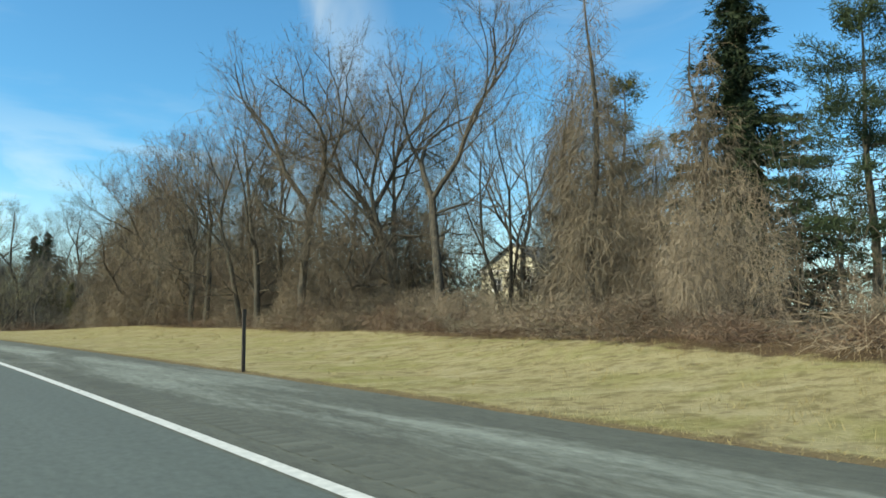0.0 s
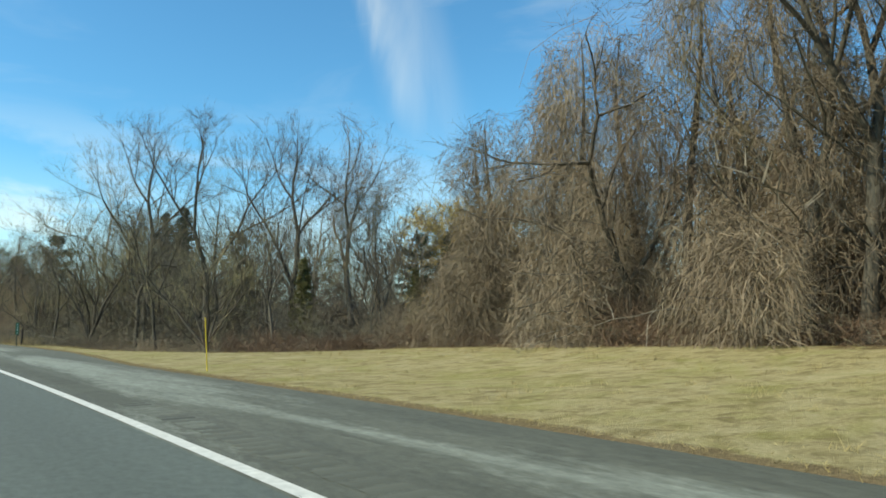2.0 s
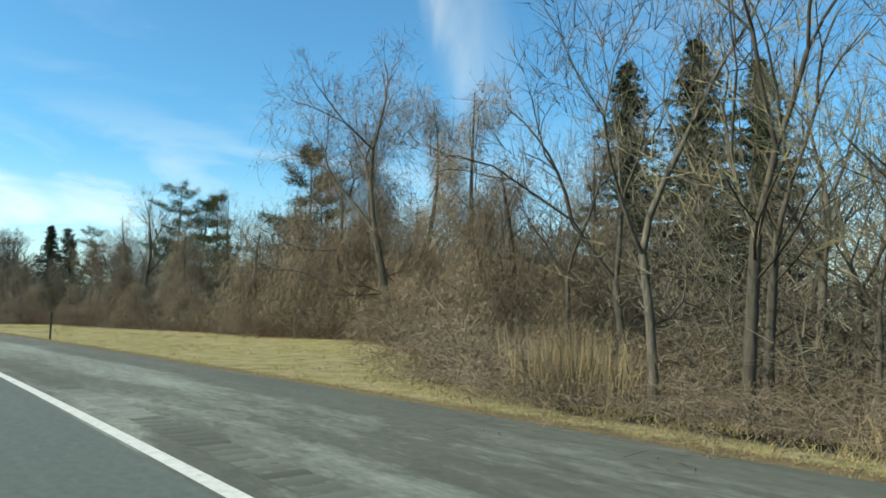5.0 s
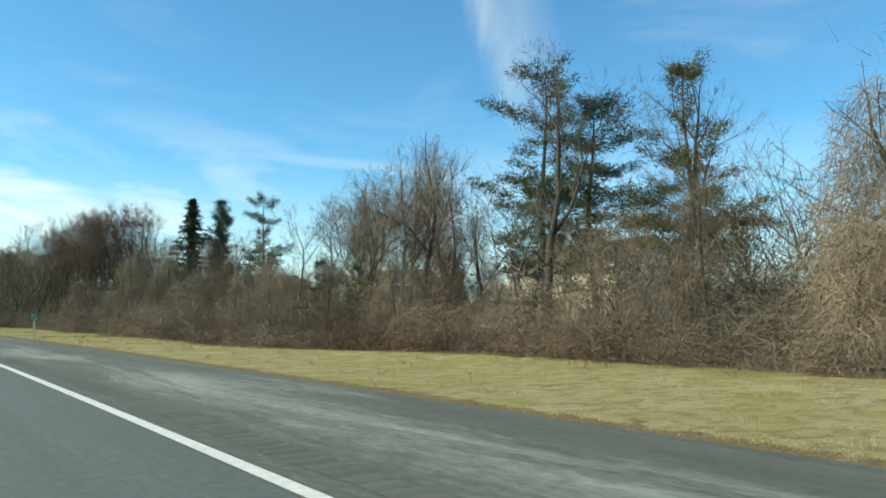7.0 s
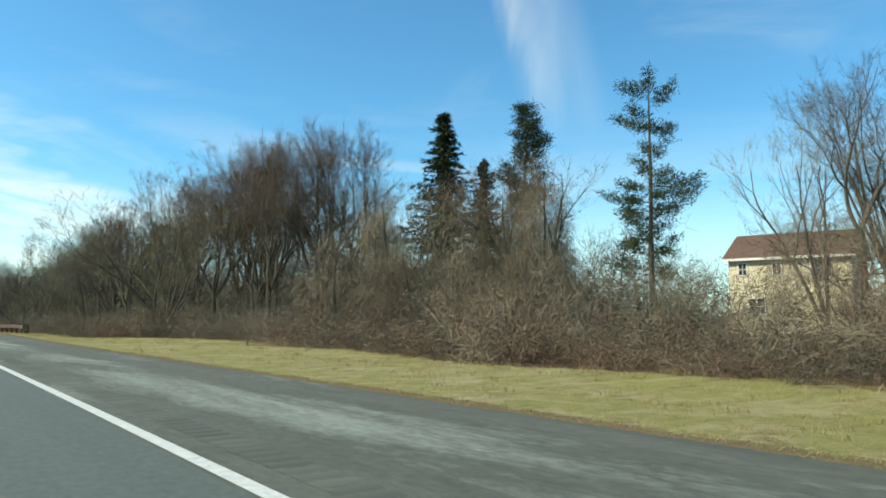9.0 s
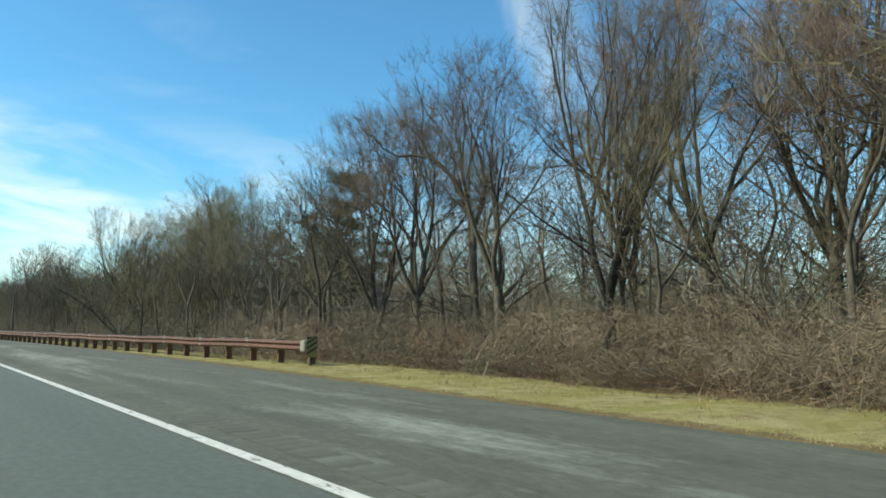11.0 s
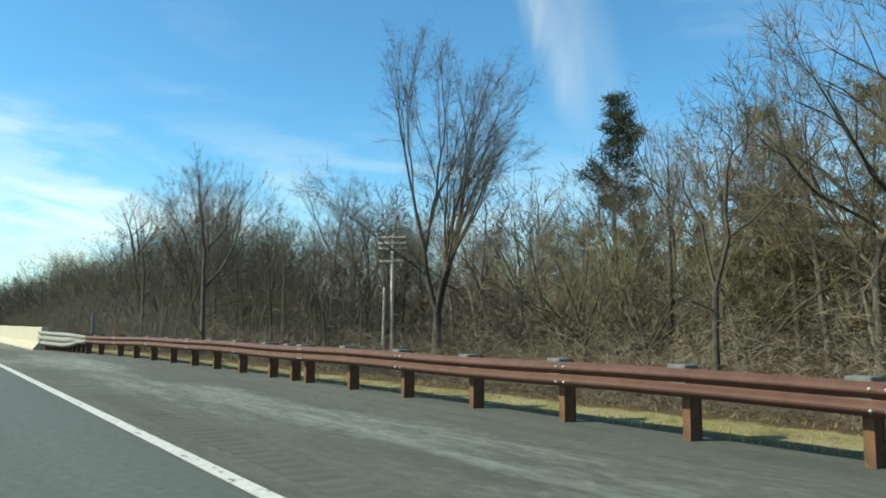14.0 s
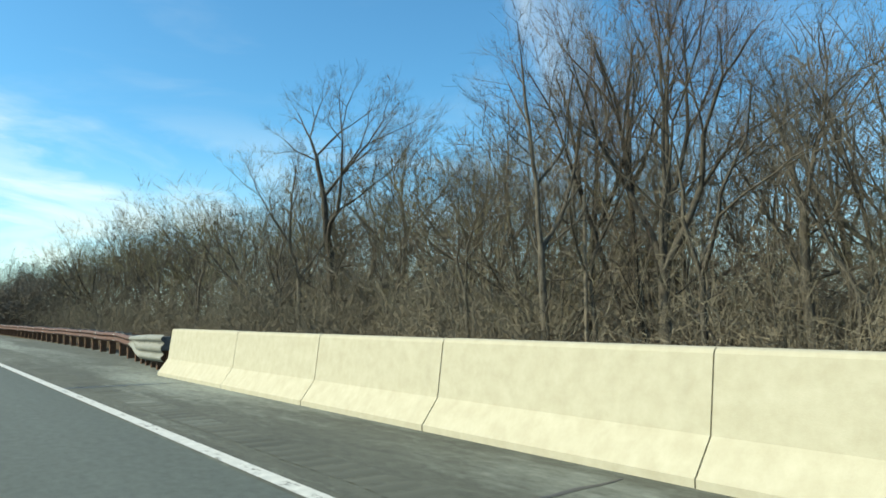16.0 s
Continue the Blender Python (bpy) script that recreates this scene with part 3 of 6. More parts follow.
for pts, w in [([(368.4, 0.4), (368.3, 1.6), (368.1, 2.3)], 0.12), ([(366.5, 1.9), (366.1, 2.15)], 0.1), ([(271, 0.5), (271, 1.6), (271, 2.0)], 0.1), ([(285.1, 0.2), (285.1, 1.7), (285.1, 2.3)], 0.1), ([(290, 1.5), (290.2, 1.95)], 0.1), ([(383, 0.2), (383, 1.5), (383.1, 2.2)], 0.1),
              ([(436.8, 0.2), (436.9, 1.5), (437.1, 2.3)], 0.16), ([(437.1, 2.55), (437.0, 4.8)], 0.14), ([(447.2, 2.55), (447.3, 4.7)], 0.07), ([(458.6, 2.55), (458.4, 4.7)], 0.12)]:
    tar_patch(pts, w)

# ---- guardrail ----
W_BEAM = [(0.0, 0.0), (0.02, 0.012), (0.075, 0.05), (0.083, 0.075), (0.075, 0.10), (0.012, 0.14), (0.0, 0.156), (0.012, 0.172), (0.075, 0.212), (0.083, 0.237), (0.075, 0.262), (0.02, 0.30), (0.0, 0.312)]
THRIE = [(0.0, 0.0), (0.02, 0.015), (0.075, 0.063), (0.083, 0.091), (0.075, 0.12), (0.012, 0.17), (0.0, 0.189), (0.012, 0.208), (0.075, 0.265), (0.083, 0.315), (0.075, 0.365), (0.012, 0.422), (0.0, 0.441), (0.012, 0.46), (0.075, 0.51), (0.083, 0.542), (0.075, 0.573), (0.02, 0.617), (0.0, 0.638)]


def rail_d(s):
    """Line of the posts."""
    return float(np.interp(s, [320, 325, 335, 345, 355, 375, 392, 410, 417, 421, 425.6, 462, 466, 470, 480, 500, 600], [10.6, 10.2, 9.3, 8.7, 8.3, 7.75, 7.4, 7.2, 6.8, 6.15, 5.4, 5.4, 5.9, 6.4, 6.9, 7.2, 7.4]))


def rail_top(s):
    return float(np.interp(s, [300, 411, 417, 419.8, 422.5, 426, 461, 464, 467, 471], [0.79, 0.79, 0.75, 0.72, 0.83, 0.89, 0.89, 0.84, 0.76, 0.79])) + 0.012 * math.sin(s * 0.9)


def resample(profile, n):
    p = np.array(profile)
    k = np.concatenate([[0], np.cumsum(np.linalg.norm(np.diff(p, axis=0), axis=1))])
    q = np.linspace(0, k[-1], n)
    return np.stack([np.interp(q, k, p[:, 0]), np.interp(q, k, p[:, 1])], -1)


def rail_section(name, s0, s1, parent, inverse, material, prof0, prof1=None, label=""):
    n = 25
    a = resample(prof0, n)
    b = resample(prof1 or prof0, n)
    steps = max(3, int((s1 - s0) / 0.9))
    rings = []
    for k in np.linspace(0, 1, steps + 1):
        s = s0 + (s1 - s0) * k
        p = a + (b - a) * smooth(k)
        high = p[:, 1].max()
        q = np.concatenate([p, (p - [0.006, 0])[::-1]])
        d = rail_d(s) - 0.26
        top = rail_top(s)
        rings.append([inverse @ at(s, d - y, top - high + z) for y, z in q])
    u = Soup()
    m = len(rings[0])
    v = np.array(rings).reshape(-1, 3)
    i = np.arange(steps)[:, None] * m
    j = np.arange(m)[None]
    j2 = (j + 1) % m
    u.add(v, np.concatenate([np.stack([i + j, i + m + j, i + m + j2], -1).reshape(-1, 3), np.stack([i + j, i + m + j2, i + j2], -1).reshape(-1, 3)]))
    return part(name, u, material, parent, label)


def post_mesh(material):
    """A rolled post: two flanges and a web."""
    u = Soup()
    u.box((-0.10, 0, 0.1), (0.014, 0.10, 1.4))
    u.box((0.10, 0, 0.1), (0.014, 0.10, 1.4))
    u.box((0, 0, 0.1), (0.19, 0.06, 1.4))
    return u.mesh("post", material, False)


POST = post_mesh(RUST_POST)
BLOCKOUT = box_mesh("blockout", (0.25, 0.24, 0.34), BLOCK, 0.012)
BOLTS = Soup()
BOLTS.tube([(0.01, 0, 0), (-0.008, 0, 0), (-0.014, 0, 0)], [0.018, 0.016, 0.004], 6)
BOLT_MESH = BOLTS.mesh("bolt", BOLT)


def guardrail(name, s0, s1, seam0, seam1, spacing, label):
    """Brown beam with posts between s0 and s1; grey reinforced beam between seam and concrete."""
    base = along((s0 + s1) / 2, rail_d((s0 + s1) / 2))
    inv = base.inverted()
    rail = thing(name, base, label, "guardrail")
    edges = list(np.arange(s0, s1 - 0.5, 3.81)) + [s1]
    for a, b in zip(edges, edges[1:]):
        rail_section("rail_section", a, b + 0.03, rail, inv, RUST, W_BEAM)
        if a > s0:
            for dy, dz in ((-0.07, 0.06), (0.07, 0.06), (-0.07, 0.25), (0.07, 0.25)):
                ob = new("bolt", BOLT_MESH)
                ob.parent = rail
                ob.matrix_basis = inv @ along(a + dy, rail_d(a + dy) - 0.343, rail_top(a) - 0.312 + dz)
    lo, hi = seam0, seam1
    if hi > lo:
        mid0 = lo + 2.6 if lo >= s1 - 0.1 else hi - 2.1
        if lo >= s1 - 0.1:
            rail_section("transition_section", lo, mid0, rail, inv, GALVANISED, W_BEAM, THRIE, "grey galvanised flaring beam section")
            rail_section("thrie_section", mid0, hi, rail, inv, GALVANISED, THRIE, None, "grey galvanised three-ridged beam")
        else:
            rail_section("thrie_section", lo, mid0, rail, inv, GALVANISED, THRIE, None, "grey galvanised three-ridged beam")
            rail_section("transition_section", mid0, hi, rail, inv, GALVANISED, THRIE, W_BEAM, "grey galvanised flaring beam section")
    places = [(s, False) for s in np.arange(s0 + 0.2, s1, spacing)]
    places += [(402.6, False)] if s0 < 402 < s1 else []
    places += [(s, True) for s in (np.arange(lo + 0.5, hi - 0.2, 0.5) if lo > s0 else np.arange(lo + 0.4, hi - 0.2, 0.95))]
    for s, grey in places:
        d = rail_d(s)
        for n, me, dx, z in (("post", POST, 0.0, 0.0), ("blockout", BLOCKOUT, -0.14, rail_top(s) - 0.135)):
            if grey and n == "blockout":
                z -= 0.075
            ob = new(n, me)
            ob.parent = rail
            ob.matrix_basis = inv @ along(s, d + dx, z + (ground_z(s, d) * 0.4 if n == "post" else 0))
    return rail


guardrail("guardrail", 325.5, 419.9, 419.9, 426.0, 1.905, "long rust-brown steel guardrail on blocked posts along the shoulder")
guardrail("guardrail", 466.4, 580.0, 461.2, 466.4, 1.905, "rust-brown steel guardrail beyond the concrete barrier, grey at its start")


def end_marker():
    """The rail's end shoe with its striped object marker."""
    m = along(325.2, rail_d(325.2) - 0.3)
    ob = thing("object_marker", m, "yellow and black striped marker on the guardrail end", "road marker")
    part("plate", box_mesh("plate", (0.36, 0.02, 0.62), MARKER, 0.004, (0, 0, 0.60)), None, ob)
    for k in range(4):
        u = Soup()
        z = 0.36 + k * 0.16
        v = np.array([[-0.178, -0.014, z], [0.178, -0.014, z + 0.2], [0.178, -0.014, z + 0.27], [-0.178, -0.014, z + 0.07]])
        v[:, 2] = np.clip(v[:, 2], 0.295, 0.905)
        u.add(v, [[0, 1, 2], [0, 2, 3]])
        part("stripe", u, BLACK, ob)
    part("post", box_mesh("post", (0.09, 0.09, 0.9), DARK_POST, 0.01, (0, 0.07, 0.35)), None, ob)
    part("end_shoe", box_mesh("end_shoe", (0.12, 0.30, 0.34), GALVANISED, 0.03, (-0.2, 0.15, 0.63)), None, ob, "dull grey steel end shoe")


end_marker()


# ---- concrete barrier ----
def barrier():
    base = along(443, 5.0)
    inv = base.inverted()
    ob = thing("concrete_barrier", base, "cream concrete safety barrier with upright joints beside the shoulder", "barrier")
    prof = [(4.86, -0.3), (4.86, 0.07), (4.88, 0.09), (5.06, 0.33), (5.08, 0.36), (5.165, 0.985), (5.18, 1.015), (5.21, 1.03), (5.38, 1.03), (5.41, 1.015), (5.42, 0.985), (5.46, -0.3)]
    joints = [425.6, 428.2, 431.2, 434.2, 437.3, 440.4, 443.5, 446.75, 450.3, 453.4, 456.7, 460.7]
    for i, (a, b) in enumerate(zip(joints, joints[1:])):
        g = np.random.default_rng(40 + i)
        dz, dx = g.uniform(-0.008, 0.008), g.uniform(-0.006, 0.006)
        a2, b2 = a + 0.010, b - 0.010
        v, uvs, f = [], [], []
        n = len(prof)
        for s in (a2, b2):
            for k, (d, z) in enumerate(prof):
                v.append(inv @ at(s, d + dx, z + (dz if z > 0.3 else 0)))
                uvs.append((s, z))
        for k in range(n - 1):
            f.append((k, n + k, n + k + 1, k + 1))
        f += [tuple(range(n)), tuple(range(2 * n - 1, n - 1, -1))]
        me = bpy.data.meshes.new("barrier_section")
        me.from_pydata([tuple(x) for x in v], [], f)
        uv = me.uv_layers.new(name="UVMap")
        for lp in me.loops:
            uv.data[lp.index].uv = uvs[lp.vertex_index]
        me.materials.append(CONCRETE)
        part("barrier_section", me, None, ob)
    # dark filler deep in each joint
    for j in joints[1:-1]:
        u = Soup()
        u.box((0, 0, 0), (0.17, 0.05, 1.1), inv @ along(j, 5.29, 0.38))
        part("joint_filler", u, TAR, ob, "dark filler in an upright joint")
    return ob


barrier()


# ---- posts and signs ----
def lettering(text, size, material, parent, m, name="lettering"):
    cu = bpy.data.curves.new(name, "FONT")
    cu.body = text
    cu.size = size
    cu.align_x, cu.align_y = "CENTER", "CENTER"
    cu.extrude = 0.001
    cu.offset = size * 0.012
    tmp = bpy.data.objects.new("tmp_text", cu)
    scene.collection.objects.link(tmp)
    me = bpy.data.meshes.new_from_object(tmp.evaluated_get(bpy.context.evaluated_depsgraph_get()))
    bpy.data.objects.remove(tmp)
    me.materials.clear()
    me.materials.append(material)
    ob = new(name, me)
    ob.parent = parent
    ob.matrix_basis = m
    return ob


def delineator(s, d, h, material, label, name="delineator_post", lean=(0, 0), width=0.055):
    m = Matrix.Translation(at(s, d, float(ground_z(s, d)) - 0.02)) @ Matrix.Rotation(heading(s), 4, "Z") @ Matrix.Rotation(lean[0], 4, "X") @ Matrix.Rotation(lean[1], 4, "Y")
    ob = thing(name, m, label, "post")
    u = Soup()
    u.box((0, 0, h / 2), (width, 0.012, h))
    u.box((-width / 2, width * 0.3, h / 2), (0.008, width * 0.6, h))
    u.box((width / 2, width * 0.3, h / 2), (0.008, width * 0.6, h))
    part("channel", u, material, ob)
    cap = Soup()
    cap.box((0, -0.012, h - 0.09), (width * 1.25, 0.012, 0.16))
    part("reflector", cap, material, ob)
    return ob


delineator(16.65, 6.5, 1.48, DARK_POST, "slim dark brown steel marker post in the grass", width=0.075)
delineator(75.0, 6.8, 1.46, YELLOW, "thin yellow plastic marker stake leaning slightly", "marker_stake", (0.03, -0.07), 0.020)
delineator(177.3, 7.35, 1.30, DARK_POST, "slim dark steel marker post at the shoulder edge", width=0.07)
delineator(108.8, 7.7, 1.05, DARK_POST, "short dark wooden post in dry grass", "wooden_post", (0.0, 0.05), 0.09)
delineator(109.5, 7.9, 0.95, DARK_POST, "short dark wooden post in dry grass", "wooden_post", (0.02, -0.04), 0.09)


def tall_marker(s, d, top, digits):
    m = along(s, d, float(ground_z(s, d)) - 0.03)
    ob = thing("mile_marker", m, "narrow green vertical mile marker on a green steel post", "road sign")
    part("post", box_mesh("post", (0.05, 0.04, top), GREEN_POST, 0.006, (0, 0.03, top / 2)), None, ob)
    p = part("plate", box_mesh("plate", (0.17, 0.006, 0.72), SIGN_GREEN, 0.002, (0, 0, top - 0.34)), None, ob, "green plate with pale digits")
    if digits:
        for k, c in enumerate(digits):
            lettering(c, 0.17, SIGN_WHITE, p, Matrix.Translation((0, -0.006, top - 0.09 - k * 0.165)) @ Matrix.Rotation(radians(90), 4, "X"), "digit")
    else:
        for k in range(4):
            part("digit", box_mesh("digit", (0.035, 0.002, 0.10), SIGN_WHITE, 0.0, (0, -0.0055, top - 0.10 - k * 0.165)), None, p)
    return ob


tall_marker(106.5, 7.05, 1.42, "")
tall_marker(388.9, 7.9, 1.95, "112")


def mile_sign():
    m = along(244.9, 7.55, float(ground_z(244.9, 7.55)) - 0.03)
    m = m @ Matrix.Rotation(radians(-3), 4, "Y") @ Matrix.Rotation(radians(-14), 4, "Z")
    ob = thing("mile_sign", m, "green mile sign reading 112 on a cream wooden post", "road sign")
    part("post", box_mesh("post", (0.095, 0.11, 1.45), CREAM_POST, 0.008, (0, 0.07, 0.70)), None, ob, "cream painted square wooden post")
    p = part("plate", box_mesh("plate", (0.50, 0.008, 0.42), SIGN_GREEN, 0.003, (0, 0, 1.36)), None, ob, "green plate with white writing")
    turn = Matrix.Rotation(radians(90), 4, "X")
    lettering("MILE", 0.12, SIGN_WHITE, p, Matrix.Translation((0, -0.007, 1.48)) @ turn, "word")
    lettering("112", 0.24, SIGN_WHITE, p, Matrix.Translation((0, -0.007, 1.27)) @ turn, "number")


mile_sign()


def slim_post(name, s, d, top, r, material, label):
    u = Soup()
    z = float(ground_z(s, d))
    h = top - z
    u.tube([(0, 0, -0.2), (0, 0, h * 0.5), (0, 0, h)], [r, r, r * 0.9], 8)
    u.tube([(0, 0, h), (0, 0, h + 0.02)], [r * 0.9, r * 0.2], 8)
    ob = new(name, u.mesh(name, material))
    ob.matrix_basis = Matrix.Translation(at(s, d, z))
    return tagged(ob, label, "post")


slim_post("blue_post", 429.4, 8.0, 1.70, 0.06, BLUE_POST, "dull blue post standing behind the concrete barrier")
slim_post("red_stake", 427.0, 8.6, 1.32, 0.03, ORANGE_RED, "thin faded red stake behind the guardrail")


def utility_pole(s, d, h):
    z = float(ground_z(s, d))
    ob = thing("utility_pole", Matrix.Translation(at(s, d, z)) @ Matrix.Rotation(heading(s) - 0.75, 4, "Z"), "old bleached wooden utility pole with four crossarms", "utility pole")
    u = Soup()
    u.tube([(0, 0, -0.3), (0, 0, h * 0.5), (0.03, 0, h)], [0.15, 0.13, 0.10], 10)
    part("pole", u, POLE_WOOD, ob, smooth_faces=True)
    for zz, w, dy in ((h - 0.15, 2.1, 0.1), (h - 0.65, 2.3, -0.1), (h - 1.05, 2.3, 0.1), (h - 2.1, 2.0, -0.1)):
        arm = part("crossarm", box_mesh("crossarm", (w, 0.10, 0.12), POLE_WOOD, 0.01, (0, dy, zz)), None, ob)
        for x in np.linspace(-w / 2 + 0.1, w / 2 - 0.1, 6):
            ins = Soup()
            ins.tube([(x, dy, zz + 0.06), (x, dy, zz + 0.14), (x, dy, zz + 0.17)], [0.012, 0.035, 0.01], 6)
            part("insulator", ins, STONE, arm)
    return ob


utility_pole(437.2, 31.2, 9.2)


def bare_pole(name, s, d, h, r, label, material):
    z = float(ground_z(s, d))
    u = Soup()
    u.tube([(0, 0, -0.3), (0.02, 0, h * 0.5), (0.05, 0.02, h)], [r, r * 0.9, r * 0.75], 9)
    u.tube([(0.05, 0.02, h), (0.05, 0.02, h + 0.03)], [r * 0.75, 0.01], 9)
    ob = new(name, u.mesh(name, material))
    ob.matrix_basis = Matrix.Translation(at(s, d, z))
    return tagged(ob, label, "pole")


bare_pole("pole_stub", 437.5, 30.6, 5.0, 0.12, "short white-weathered pole beside the utility pole", POLE_WOOD)
bare_pole("pole_stub", 445.3, 25.5, 7.3, 0.10, "bare grey wooden pole among bushes", POLE_GREY)
bare_pole("pole_stub", 461.8, 20.2, 6.6, 0.08, "slim grey wooden pole among trees", POLE_GREY)

rock = Soup()
_g = np.random.default_rng(3)
_p = unit(_g.normal(size=(40, 3))) * np.array([0.14, 0.10, 0.07])
bm = bmesh.new()
for q in _p:
    bm.verts.new(q)
bmesh.ops.convex_hull(bm, input=bm.verts)
me = bpy.data.meshes.new("rock")
bm.to_mesh(me)
bm.free()
me.materials.append(STONE)
ob = tagged(new("rock", me), "small pale stone lying on the shoulder", "rock")
ob.matrix_basis = Matrix.Translation(at(384.0, 6.4, 0.045))


# ---- houses ----
def house(s, d, turn, w, depth, eave, ridge, wall_m, roof_m, label, windows, base=0.0, chimney=None, gable_front=False, door=None, porch=False, balcony=False):
    """Local x points away from the road, y along it; the front is at x = -depth / 2."""
    m = Matrix.Translation(at(s, d, base)) @ Matrix.Rotation(heading(s) + turn, 4, "Z")
    ob = thing("house", m, label, "house")
    t = 0.2
    fx = -depth / 2
    # front wall with real openings, by columns and rows of blocks
    holes = sorted(windows + ([door] if door else []))
    walls = Soup()
    ys = sorted({-w / 2, w / 2, *[y - a / 2 for y, z, a, b in holes], *[y + a / 2 for y, z, a, b in holes]})
    zs = sorted({-0.6, eave, *[z - b / 2 for y, z, a, b in holes], *[z + b / 2 for y, z, a, b in holes]})
    for y0, y1 in zip(ys, ys[1:]):
        for z0, z1 in zip(zs, zs[1:]):
            cy, cz = (y0 + y1) / 2, (z0 + z1) / 2
            if not any(abs(cy - y) < a / 2 and abs(cz - z) < b / 2 for y, z, a, b in holes):
                walls.box((fx + t / 2, cy, cz), (t, y1 - y0, z1 - z0))
    walls.box((-fx - t / 2, 0, eave / 2 - 0.3), (t, w, eave + 0.6))
    for sgn in (-1, 1):
        walls.box((0, sgn * (w / 2 - t / 2), eave / 2 - 0.3), (depth - 2 * t, t, eave + 0.6))
    if gable_front:
        for x in (fx, -fx - t):
            walls.add([[x, -w / 2, eave], [x, w / 2, eave], [x, 0, ridge], [x + t, -w / 2, eave], [x + t, w / 2, eave], [x + t, 0, ridge]],
                      [[0, 2, 1], [3, 4, 5], [0, 3, 5], [0, 5, 2], [1, 2, 5], [1, 5, 4]])
    else:
        for y in (-w / 2, w / 2 - t):
            walls.add([[fx, y, eave], [-fx, y, eave], [0, y, ridge], [fx, y + t, eave], [-fx, y + t, eave], [0, y + t, ridge]],
                      [[0, 1, 2], [3, 5, 4], [0, 2, 5], [0, 5, 3], [1, 4, 5], [1, 5, 2]])
    part("wall", walls, wall_m, ob)
    # siding courses on the front
    side = Soup()
    for z in np.arange(0.2, eave - 0.1, 0.22):
        for y0, y1 in zip(ys, ys[1:]):
            if not any(abs((y0 + y1) / 2 - y) < a / 2 and abs(z - zz) < b / 2 + 0.05 for y, zz, a, b in holes):
                side.box((fx - 0.008, (y0 + y1) / 2, z), (0.016, y1 - y0, 0.02))
    part("siding", side, wall_m, ob)
    o, rt = 0.4, 0.14
    for sgn in (-1, 1):
        r = Soup()
        if gable_front:
            k = (ridge - eave) / (w / 2)
            a, b = np.array([sgn * (w / 2 + o), eave - k * o]), np.array([0, ridge])
            x0, x1 = fx - o, -fx + o
            v = [[x, p[0], p[1] + h] for h in (0.02, rt) for x in (x0, x1) for p in (a, b)]
        else:
            k = (ridge - eave) / (depth / 2)
            a, b = np.array([sgn * (depth / 2 + o), eave - k * o]), np.array([0, ridge])
            v = [[p[0], y, p[1] + h] for h in (0.02, rt) for y in (-w / 2 - o, w / 2 + o) for p in (a, b)]
        r.add(v, [[0, 1, 3], [0, 3, 2], [4, 7, 5], [4, 6, 7], [0, 4, 5], [0, 5, 1], [2, 3, 7], [2, 7, 6], [0, 2, 6], [0, 6, 4], [1, 5, 7], [1, 7, 3]])
        part("roof", r, roof_m, ob)
    f = Soup()
    f.box((fx - o - 0.02, 0, eave - (0.0 if gable_front else 0.2)), (0.05, w + 2 * o, 0.2) if not gable_front else (0.05, w, 0.15))
    part("fascia", f, TRIM, ob, "white painted eaves board")
    for y, z, a, b in windows:
        fr = Soup()
        for cy, cz, sy, sz in ((y, z + b / 2 + 0.04, a + 0.2, 0.1), (y, z - b / 2 - 0.04, a + 0.24, 0.1), (y - a / 2 - 0.04, z, 0.1, b), (y + a / 2 + 0.04, z, 0.1, b), (y, z, a, 0.05), (y, z, 0.05, b)):
            fr.box((fx - 0.02, cy, cz), (0.08, sy, sz))
        win = part("window", fr, TRIM, ob)
        g = Soup()
        g.box((fx + 0.10, y, z), (0.02, a, b))
        part("pane", g, GLASS, win)
    if door:
        y, z, a, b = door
        dd = Soup()
        dd.box((fx + 0.08, y, z), (0.06, a, b))
        dr = part("door", dd, TRIM, ob)
        k = Soup()
        k.tube([(fx + 0.05, y + a / 2 - 0.1, z), (fx - 0.02, y + a / 2 - 0.1, z)], [0.03, 0.03], 6)
        part("handle", k, BLACK, dr)
    if chimney:
        cx, cy, cw, top, cm = chimney
        part("chimney", box_mesh("chimney", (cw, cw * 1.2, top - eave + 1.0), cm, 0.02, (cx, cy, (top + eave - 1.0) / 2)), None, ob)
    if balcony:
        cy, deep = w / 2 + 1.25, 2.6
        walls = Soup()
        for yy in (cy - 1.15, cy + 1.15):
            walls.box((fx - deep + 0.15, yy, 1.2), (0.25, 0.2, 2.9))
            walls.box((fx - 0.15, yy, 1.2), (0.25, 0.2, 2.9))
        walls.box((fx - deep / 2, cy + 1.2, 1.2), (deep, 0.12, 2.9))
        bay = part("balcony", walls, TRIM, ob, "white balcony on square posts")
        part("deck", box_mesh("deck", (deep + 0.3, 2.8, 0.25), TRIM, 0.02, (fx - deep / 2, cy, 2.75)), None, bay)
        part("parapet", box_mesh("parapet", (0.08, 2.7, 0.75), TRIM, 0.01, (fx - deep + 0.04, cy, 3.25)), None, bay)
        for yy in (cy - 1.3, cy + 1.3):
            part("newel", box_mesh("newel", (0.16, 0.16, 1.25), TRIM, 0.01, (fx - deep, yy, 3.45)), None, bay)
    if porch:
        part("porch_roof", box_mesh("porch_roof", (2.4, w * 0.5, 0.15), roof_m, 0.02, (fx - 1.2, w * 0.2, 2.7)), None, ob)
        for yy in (-0.05, 0.2, 0.45):
            part("porch_post", box_mesh("porch_post", (0.14, 0.14, 3.2), TRIM, 0.01, (fx - 2.2, w * yy, 1.05)), None, ob)
    return ob


